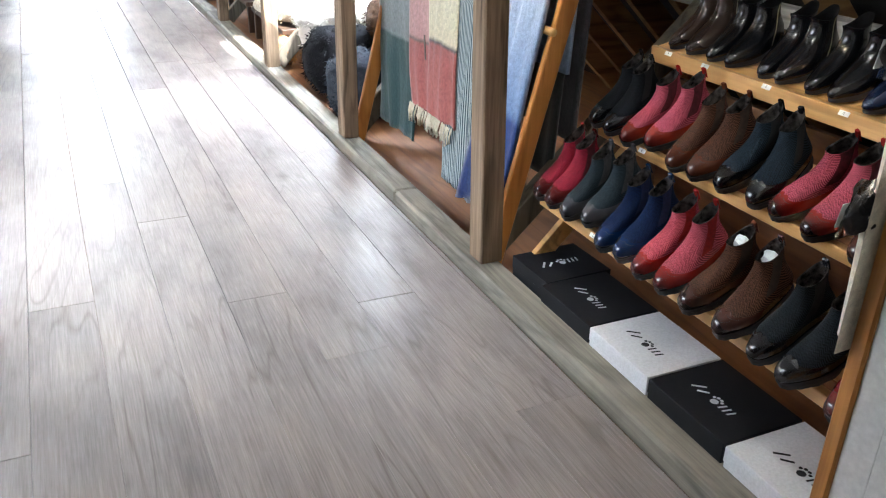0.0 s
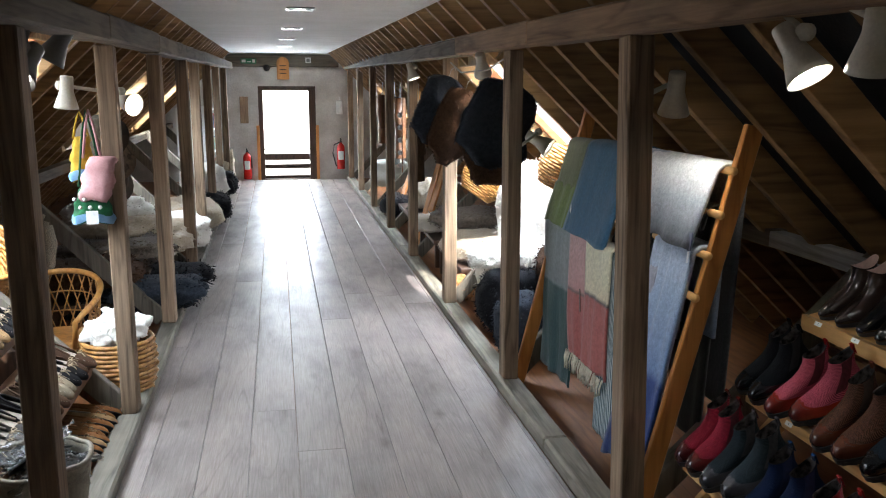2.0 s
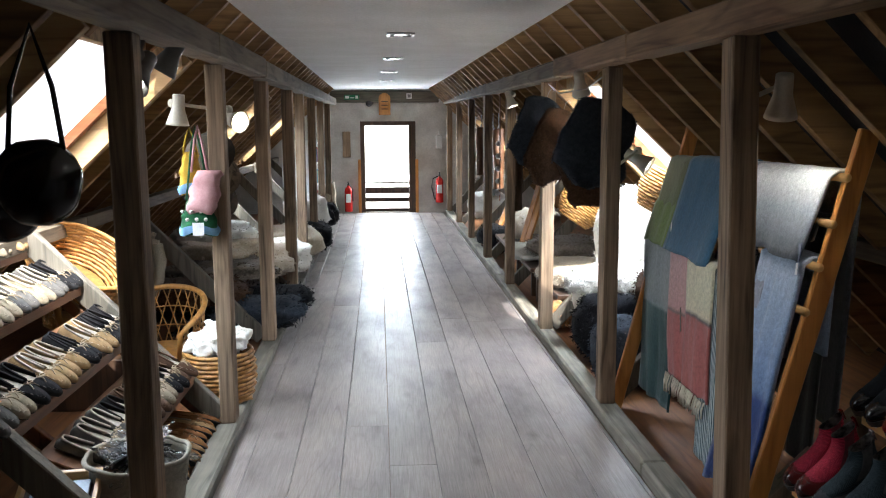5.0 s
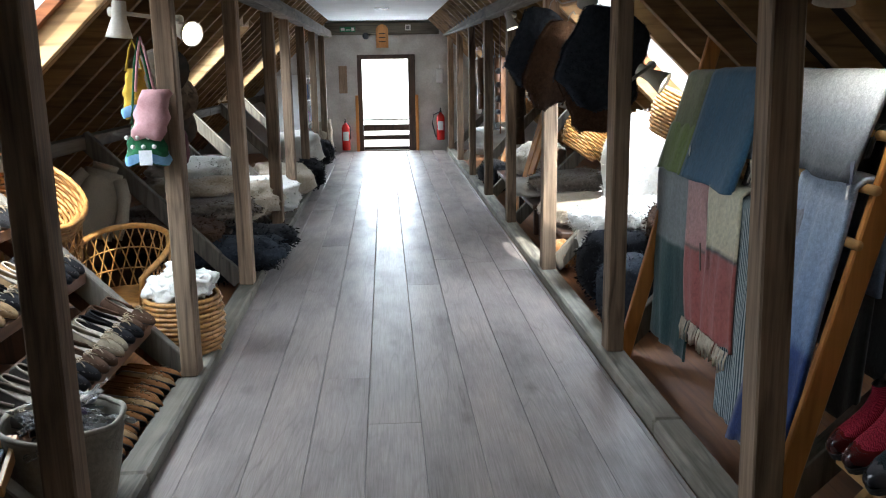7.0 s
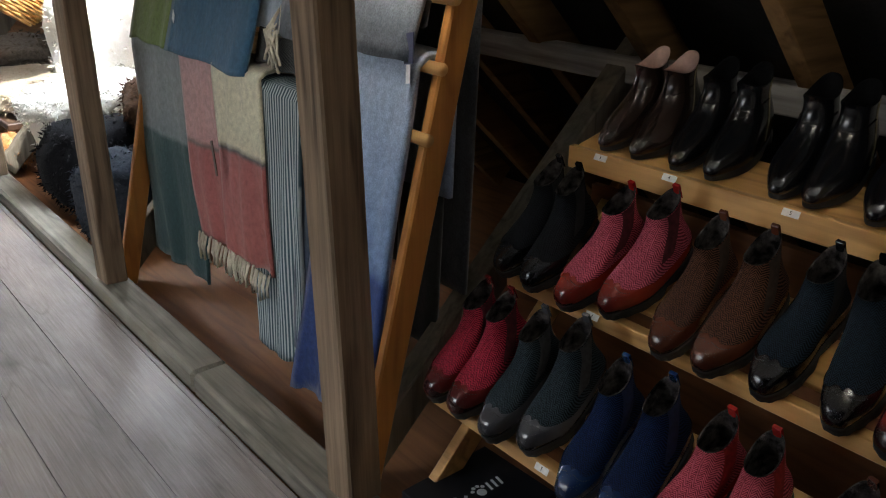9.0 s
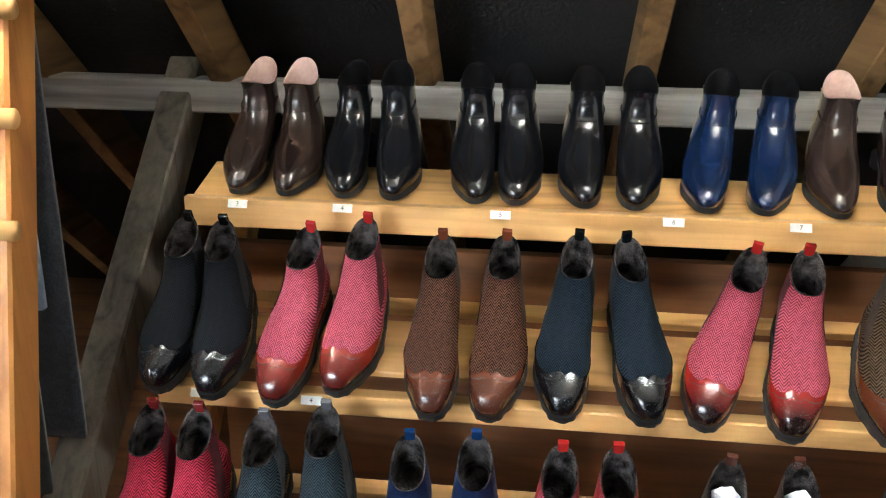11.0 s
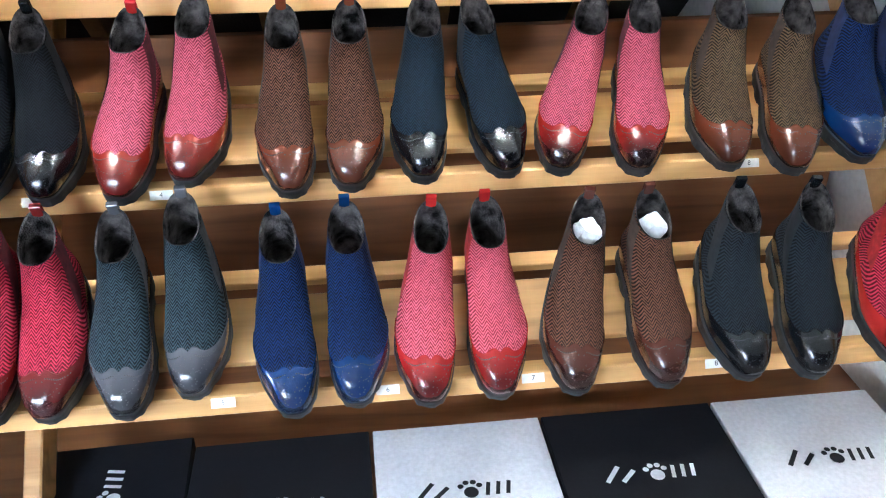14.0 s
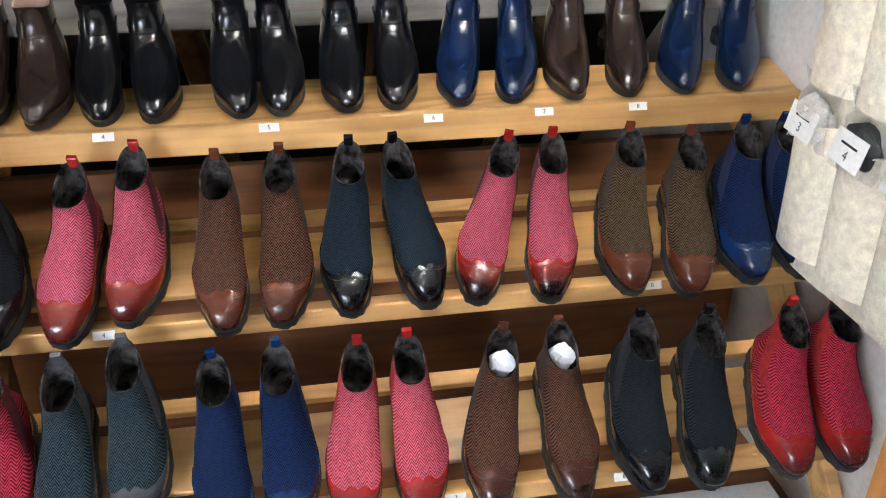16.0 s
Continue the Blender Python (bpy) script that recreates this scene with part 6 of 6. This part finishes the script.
WORDS = dict(grey="grey suede moccasin slipper with fleece lining", tan="tan suede moccasin slipper with lace bow", brown="dark brown suede moccasin slipper",
             black="black suede moccasin slipper", sand="sand coloured suede moccasin slipper with pale fleece", rust="rust brown suede moccasin slipper lying on the floor")
proto = {}
rng = random.Random(11)
spread = {0: ["black", "brown", "grey", "black", "black", "grey", "brown", "grey", "grey", "black", "brown", "sand"],
          1: ["black", "black", "grey", "grey", "black", "grey", "sand", "black", "tan", "tan", "black", "tan"],
          3: ["sand", "tan", "sand", "grey", "sand", "sand", "tan", "sand", "sand", "grey", "sand", "sand"],
          2: ["grey", "black", "sand", "grey", "black", "black", "grey", "grey", "sand", "sand", "grey", "sand"]}


def lay_slipper(c, m):
    if c not in proto:
        proto[c] = make_slipper(c, WORDS[c])
        proto[c].matrix_basis = m
    else:
        copy_thing(proto[c], m)


for k, (xf, zf) in enumerate(TIERS):
    s = math.atan(0.42)
    base = Matrix(((0, -math.cos(s), math.sin(s)), (1, 0, 0), (0, math.sin(s), math.cos(s)))).to_4x4()
    for j in range(28):
        y = SY0 + 0.06 + j * 0.092 + rng.uniform(-0.012, 0.012)
        c = spread[k][j // 2 % 12]
        if k == 0 and y < 2.78:
            continue
        lay_slipper(c, Matrix.Translation((xf + 0.015 + rng.uniform(-0.01, 0.015), y, zf + 0.003)) @ base @ Matrix.Rotation(radians(rng.uniform(-9, 9)), 4, "Z"))
for j in range(18):                             # a row on the floor, leaning on each other
    y = 2.98 + j * 0.058
    m = pose(-1.10 + rng.uniform(-0.02, 0.02), y, 0.055, 0, 0, 0) @ Matrix.Rotation(radians(90 + rng.uniform(-7, 7)), 4, "Z") @ Matrix.Rotation(radians(10), 4, "X") @ Matrix.Rotation(radians(52), 4, "Y")
    lay_slipper("rust" if j % 5 else "tan", m)

# ---- canvas tub with plastic packets, leaflet tray ----
tub = thing("canvas_tub", pose(-1.15, 2.76, 0), "round beige canvas tub filled with clear plastic packets", "tub")
bm = bmesh.new()


def tubwall(u, v):
    t = 2 * math.pi * u
    r = 0.10 + 0.09 * v ** 0.5 + 0.008 * noise.noise(Vector((3 * math.cos(t), 3 * math.sin(t), 3 * v)))
    return Vector((r * math.cos(t), r * math.sin(t), -0.003 + 0.385 * v + 0.006 * math.sin(5 * t) * v))


put_grid(bm, tubwall, 40, 14, True)
TUBM = cloth("beige_canvas", [(0, (0.30, 0.27, 0.21)), (1, (0.34, 0.31, 0.25))], 2, 700, fuzzy=0.1)
o = part("body", bm, TUBM, tub, smooth=True)
o.modifiers.new("thickness", "SOLIDIFY").thickness = 0.008
bm = bmesh.new()
put_tube(bm, [tubwall(k / 40, 1.0) for k in range(41)], 0.010, 7, False)
part("rim", bm, TUBM, tub, smooth=True)
PURPLE = plain("purple_print", (0.10, 0.06, 0.16), (0.16, 0.11, 0.25), 0.4, 20, 0.1)
for k in range(14):
    a = 2.4 * k
    rr = 0.035 + 0.1 * (k % 3) / 2
    pk = thing("packet", pose(-1.15 + rr * math.cos(a), 2.76 + rr * math.sin(a), 0.35 + 0.012 * (k % 4), 40 * math.sin(a), 40 * math.cos(a), 57 * k), "clear plastic packet with dark contents in the canvas tub", "packet", "plastic packets")
    part("contents", box((-0.035, -0.05, -0.006), (0.035, 0.05, 0.006), 0.003), (PURPLE, RUBBER, LAMPG)[k % 3], pk)
    bm = bmesh.new()
    put_grid(bm, lambda u, v, k=k: Vector((0.13 * (u - 0.5), 0.17 * (v - 0.5), 0.012)) + Vector(noise.noise_vector(Vector((5 * u, 5 * v, k)))) * 0.02, 9, 9)
    part("film", bm, CLEAR, pk)
tray = thing("leaflet_tray", pose(-1.37, 2.55, 0.30, 20, 0, 8), "small wooden tray of dark printed cards", "tray")
part("bottom", box((-0.13, -0.10, 0), (0.13, 0.10, 0.008)), DARKWOOD, tray)
for s in (-1, 1):
    part("side", box((s * 0.13 - 0.008, -0.108, 0), (s * 0.13 + 0.008, 0.108, 0.045), 0.002), PINE, tray)
    part("side", box((-0.122, s * 0.10 - 0.008, 0), (0.122, s * 0.10 + 0.008, 0.045), 0.002), PINE, tray)
PALEBLUE = plain("pale_blue_card", (0.34, 0.42, 0.52), (0.40, 0.48, 0.58), 0.5, 30, 0.05)
for k in range(3):
    part("card", box((-0.10 + 0.07 * k, -0.07, 0.010), (-0.04 + 0.07 * k, 0.07, 0.016 + 0.004 * k)), PALEBLUE, tray)
part("stand", box((-0.10, -0.06, -0.28), (0.12, 0.09, 0.0)), DARKWOOD, tray)

# ---- bags and hats hung on the posts ----
YEL = plain("yellow_felt", (0.42, 0.26, 0.02), (0.52, 0.33, 0.03), 0.95, 20, 0.4)
PNK = plain("pale_pink_felt", (0.46, 0.24, 0.24), (0.56, 0.32, 0.32), 0.95, 20, 0.4)
GRN = plain("green_felt", (0.008, 0.05, 0.02), (0.02, 0.14, 0.05), 0.95, 20, 0.4)
LBL = plain("light_blue_felt", (0.16, 0.32, 0.50), (0.22, 0.40, 0.58), 0.95, 20, 0.4)


def felt_bag(label, p, w, h, mat, band=None, turn=0.0, dots=None, strap=0.2, taper=0.5, slant=0.0):
    ob = thing("felt_bag", pose(*p, 0, 0, turn), label, "bag", "felt bags on the post")
    bm = bmesh.new()

    def fn(u, v):
        t = 2 * math.pi * u
        k = (math.sqrt(max(0.0, 1 - (2 * v - 1) ** 6)) * 0.25 + 0.75) * (1.12 - taper * v)
        sag = noise.noise(Vector((2.5 * math.cos(t), 2.5 * math.sin(t) + 9 * w, 5 * v + 3 * h)))
        return Vector((w / 2 * k * math.copysign(abs(math.cos(t)) ** 0.75, math.cos(t)) + 0.02 * sag + slant * v, 0.045 * k * math.sin(t) + 0.012 * sag, -h + h * v + 0.012 * math.sin(3 * t) * (1 - v)))
    rows = put_grid(bm, fn, 24, 10, True)
    bm.faces.new(rows[0])
    bm.faces.new(rows[-1])
    part("body", bm, mat, ob, smooth=True)
    if band:
        bm = bmesh.new()
        put_grid(bm, lambda u, v: fn(u, 0.02 + 0.2 * v) * 1.0 + Vector((0.004 * math.cos(2 * math.pi * u), 0.006 * math.sin(2 * math.pi * u), 0)), 24, 3, True)
        part("band", bm, band, ob, smooth=True)
    if dots:
        for k in range(7):
            bm = bmesh.new()
            bmesh.ops.create_icosphere(bm, subdivisions=2, radius=0.010, matrix=Matrix.Translation((-w * 0.36 + w * 0.12 * k, -0.052, -h * (0.35 + 0.22 * (k % 2)))))
            part("flower", bm, dots, ob, smooth=True)
    bm = bmesh.new()
    put_tube(bm, [(-w * 0.3, 0, -0.01), (-w * 0.12, 0, strap * 0.7), (0, 0, strap), (w * 0.12, 0, strap * 0.7), (w * 0.3, 0, -0.01)], 0.006, 6)
    part("strap", bm, mat, ob, smooth=True)
    return ob


felt_bag("bright yellow felt child's bag hung on a post", (-1.18, 3.98, 1.50), 0.12, 0.21, YEL, LBL, 10, strap=0.12, taper=0.6)
felt_bag("pale pink felt child's bag hung on a post", (-1.12, 3.90, 1.41), 0.15, 0.21, PNK, None, -15, strap=0.22, taper=0.25, slant=0.05)
felt_bag("green felt child's bag with white flowers and blue hem", (-1.14, 3.93, 1.27), 0.19, 0.185, GRN, LBL, 0, F_WHITE, strap=0.36, taper=0.6)
pt = thing("price_tag", pose(-1.13, 3.862, 1.115), "white paper price tag on a felt bag", "tag")
part("card", box((-0.028, -0.001, -0.03), (0.028, 0.001, 0.035)), LABEL, pt)
HAT = plain("brown_felt_hat", (0.05, 0.04, 0.025), (0.09, 0.06, 0.04), 0.95, 20, 0.4)
for k, (x, y, z, c) in enumerate(((-1.13, 4.22, 1.48, HAT), (-1.12, 4.30, 1.36, GREY), (-1.14, 4.35, 1.24, HAT), (-1.15, 4.28, 1.14, GOREM["wine"]))):
    h = thing("felt_hat", pose(x, y, z, 60, 0, 20 * k), "dark felt hat hanging on the post", "hat", "felt hats")
    bm = bmesh.new()
    put_lathe(bm, [(0.13, 0.0), (0.135, 0.006), (0.085, 0.012), (0.08, 0.07), (0.055, 0.10), (0.001, 0.105)], None, 20)
    part("crown", bm, c, h, smooth=True)
BAGL = leather("black_bag_leather", (0.010, 0.010, 0.011), (0.008, 0.008, 0.009), 0.2)
bag = thing("leather_bag", pose(-1.22, 2.20, 1.56), "glossy black leather bags hung under the beam", "bag")
for dx, dy, dz, s in ((0, 0, 0, 1.0), (-0.16, 0.1, -0.08, 0.9)):
    bm = bmesh.new()
    bmesh.ops.create_icosphere(bm, subdivisions=3, radius=0.12 * s, matrix=Matrix.Translation((dx, dy, -0.1 + dz)) @ Matrix.Diagonal((1.1, 0.6, 1.15, 1)))
    for v in bm.verts:
        v.co += Vector(noise.noise_vector(v.co * 9)) * 0.02
    part("bag_body", bm, BAGL, bag, smooth=True)
bm = bmesh.new()
put_tube(bm, [(-0.08, 0, 0.0), (-0.06, 0, 0.18), (0.0, 0.02, 0.36), (0.06, 0, 0.18), (0.08, 0, 0.0)], 0.008, 6)
part("handle", bm, BAGL, bag, smooth=True)

# ---- slipper side: fleeces and far shelves ----
for k, (x, y, z, s, mat, words) in enumerate((
        (-1.45, 6.25, 0.10, (0.45, 0.34, 0.10), F_BLACK, "black sheepskin lying on the floor, spilling over the sill"),
        (-1.20, 6.12, 0.22, (0.36, 0.26, 0.09), F_NAVY, "blue black sheepskin hanging over the sill"),
        (-1.22, 6.65, 0.20, (0.36, 0.32, 0.10), F_BLACK, "black sheepskin spilling over the sill"),
        (-1.75, 6.25, 0.34, (0.40, 0.40, 0.09), F_BROWN, "dark brown sheepskin on a stack"),
        (-1.65, 6.9, 0.42, (0.45, 0.40, 0.09), F_GREY, "grey brown sheepskin on a stack"),
        (-1.72, 7.2, 0.56, (0.40, 0.45, 0.10), F_CREAM, "cream sheepskin on top of a stack"),
        (-1.50, 7.6, 0.36, (0.42, 0.50, 0.16), F_CREAM, "cream sheepskin spread beside the aisle"),
        (-1.75, 7.4, 0.66, (0.35, 0.40, 0.10), F_WHITE, "white sheepskin in the light of a roof window"),
        (-1.35, 8.5, 0.28, (0.34, 0.55, 0.16), F_WHITE, "white sheepskin spread beside the aisle"),
        (-1.35, 9.7, 0.26, (0.34, 0.60, 0.20), F_CREAM, "cream sheepskin heap beside the aisle"),
        (-1.15, 10.6, 0.22, (0.22, 0.35, 0.18), F_BLACK, "black sheepskin over the sill"),
        (-1.35, 11.6, 0.40, (0.30, 0.50, 0.30), F_WHITE, "white sheepskin heap under the rafters"),
        (-1.20, 13.2, 0.24, (0.20, 0.35, 0.20), F_BLACK, "dark sheepskin near the end wall"),
        (-1.25, 14.6, 0.34, (0.16, 0.25, 0.30), F_CREAM, "cream sheepskin near the end wall"))):
    fleece("sheepskin", words, "sheepskin", (x, y, z), s, mat, 40 + k, 1300, 0.035, 0.3, group="sheepskins by the aisle")
for y0, y1, h in ((5.95, 6.38, 0.16), (6.4, 8.0, 0.30), (8.1, 9.2, 0.12), (11.2, 12.2, 0.12)):
    bench = thing("bench", pose(-1.72, (y0 + y1) / 2, 0), "low dark wooden platform under sheepskins", "bench", "benches")
    L = (y1 - y0) / 2
    part("top", box((-0.45, -L, h - 0.03), (0.42, L, h), 0.005), DARKWOOD, bench)
    part("base", box((-0.40, -L + 0.05, -0.003), (0.36, L - 0.05, h - 0.03)), DARKWOOD, bench)
cols = [(0.35, 0.06, 0.05), (0.05, 0.12, 0.3), (0.5, 0.42, 0.2), (0.1, 0.25, 0.2), (0.6, 0.58, 0.52), (0.25, 0.1, 0.3)]
COLM = [plain("yarn_%d" % k, tuple(0.7 * x for x in c), c, 0.9, 30, 0.4) for k, c in enumerate(cols)]
shelf = thing("shelf_unit", pose(-1.62, 14.2, 0), "white shelf unit filled with coloured wool and jars", "shelf")
for z in (0.25, 0.62, 0.99, 1.34):
    part("shelf_board", box((-0.28, -0.75, z), (0.20, 0.75, z + 0.025), 0.003), LABEL, shelf)
for y in (-0.75, 0.0, 0.725):
    part("upright", box((-0.28, y, -0.003), (0.20, y + 0.025, 1.40 - 0.0), 0.003), LABEL, shelf)
for k in range(36):
    z = (0.275, 0.645, 1.015)[k % 3]
    y = 13.53 + 0.118 * (k // 3) + rng.uniform(-0.01, 0.01)
    it = thing("wool_pack", pose(-1.50, y, z), "coloured pack of wool on the white shelf", "wool", "wool on the far shelf")
    hh = rng.uniform(0.16, 0.28)
    part("pack", box((-0.08, -0.048, 0), (0.08, 0.048, hh), 0.018), COLM[rng.randrange(6)], it)

# ---- boot side, far: boards, coats, mirrors ----
LEATHER = plain("brown_leather", (0.16, 0.07, 0.03), (0.24, 0.11, 0.05), 0.5, 10, 0.2)
for k, (x, y, z, w, h, mat, words) in enumerate((
        (1.25, 8.9, 1.55, 0.30, 0.85, HAT, "dark brown felted coat hanging under the beam"),
        (1.22, 10.2, 1.60, 0.28, 0.75, LEATHER, "brown leather waistcoat hanging under the beam"),
        (1.25, 11.0, 1.60, 0.30, 0.9, C_DARK, "charcoal woollen coat hanging under the beam"),
        (1.20, 12.0, 1.62, 0.26, 0.7, LEATHER, "tan leather bag hanging under the beam"),
        (1.22, 13.0, 1.60, 0.30, 0.8, HAT, "dark brown coat hanging near the end wall"))):
    ob = thing("coat", pose(x, y, z, 0, 0, 70), words, "coat", "hanging coats")
    bm = bmesh.new()
    put_grid(bm, lambda u, v, w=w, h=h, k=k: Vector((w / 2 * (0.6 + 0.4 * (1 - v) ** 0.3) * math.cos(2 * math.pi * u), 0.06 * math.sin(2 * math.pi * u) + 0.02 * noise.noise(Vector((6 * u, 2 * v, k))), -h + h * v)), 28, 12, True)
    part("body", bm, mat, ob, smooth=True)
    for s in (-1, 1):
        bm = bmesh.new()
        put_tube(bm, [(s * w * 0.32, 0, -0.02), (s * w * 0.5, 0, -0.25), (s * w * 0.52, -0.02, -0.55 * h - 0.1)], 0.05, 10, True, 0.035)
        part("sleeve", bm, mat, ob, smooth=True)
    bm = bmesh.new()
    put_tube(bm, [(-w * 0.3, 0, -0.02), (0, 0, 0.04), (w * 0.3, 0, -0.02)], 0.008, 6)
    put_tube(bm, [(0, 0, 0.04), (0, 0, 0.36)], 0.004, 6)
    part("hanger", bm, CHROME, ob, smooth=True)
for k, (y, top) in enumerate(((8.55, 1.25), (8.75, 1.4), (10.7, 1.1))):
    bm = bmesh.new()
    beam_between(bm, (1.20, y, 0.0), (1.62, y + 0.1, top), 0.12, 0.025, 0.004)
    tagged(part("leaning_board", bm, PINEV), "reddish varnished board leaning under the rafters", "board", "leaning boards")
for k in range(5):
    bell = thing("bell", pose(0.97, 8.35, 1.45 - 0.13 * k), "small shiny metal bell on a hanging strap", "bell", "bells on a strap")
    bm = bmesh.new()
    bmesh.ops.create_uvsphere(bm, u_segments=12, v_segments=8, radius=0.028)
    part("shell", bm, CHROME, bell, smooth=True)
bm = bmesh.new()
put_box(bm, (0.985, 8.335, 0.85), (0.995, 8.365, 1.96))
tagged(part("bell_strap", bm, LEATHER), "brown leather strap hanging from the beam", "strap")

# ---- floor boards, one by one ----
rnd = random.Random(5)
for k, (a, b2) in enumerate(zip(lines, lines[1:])):
    y = Y0 + 0.02 - rnd.uniform(0, 3.0)
    while y < Y1:
        L = rnd.uniform(3.2, 4.6)
        ya, yb = max(y, Y0 + 0.01), min(y + L, Y1 - 0.06)
        if yb - ya > 0.1:
            bm = box((a + 0.0011, ya + 0.0006, -0.022), (b2 - 0.0011, yb - 0.0006, rnd.uniform(-0.0005, 0.0005)), 0.0014)
            for v in bm.verts:
                v.co.x += (v.co.y - 4.0) * (-0.0135 + 0.0075 * k / 9) 
            part("floor_board", bm, OAK, floor)
        y += L
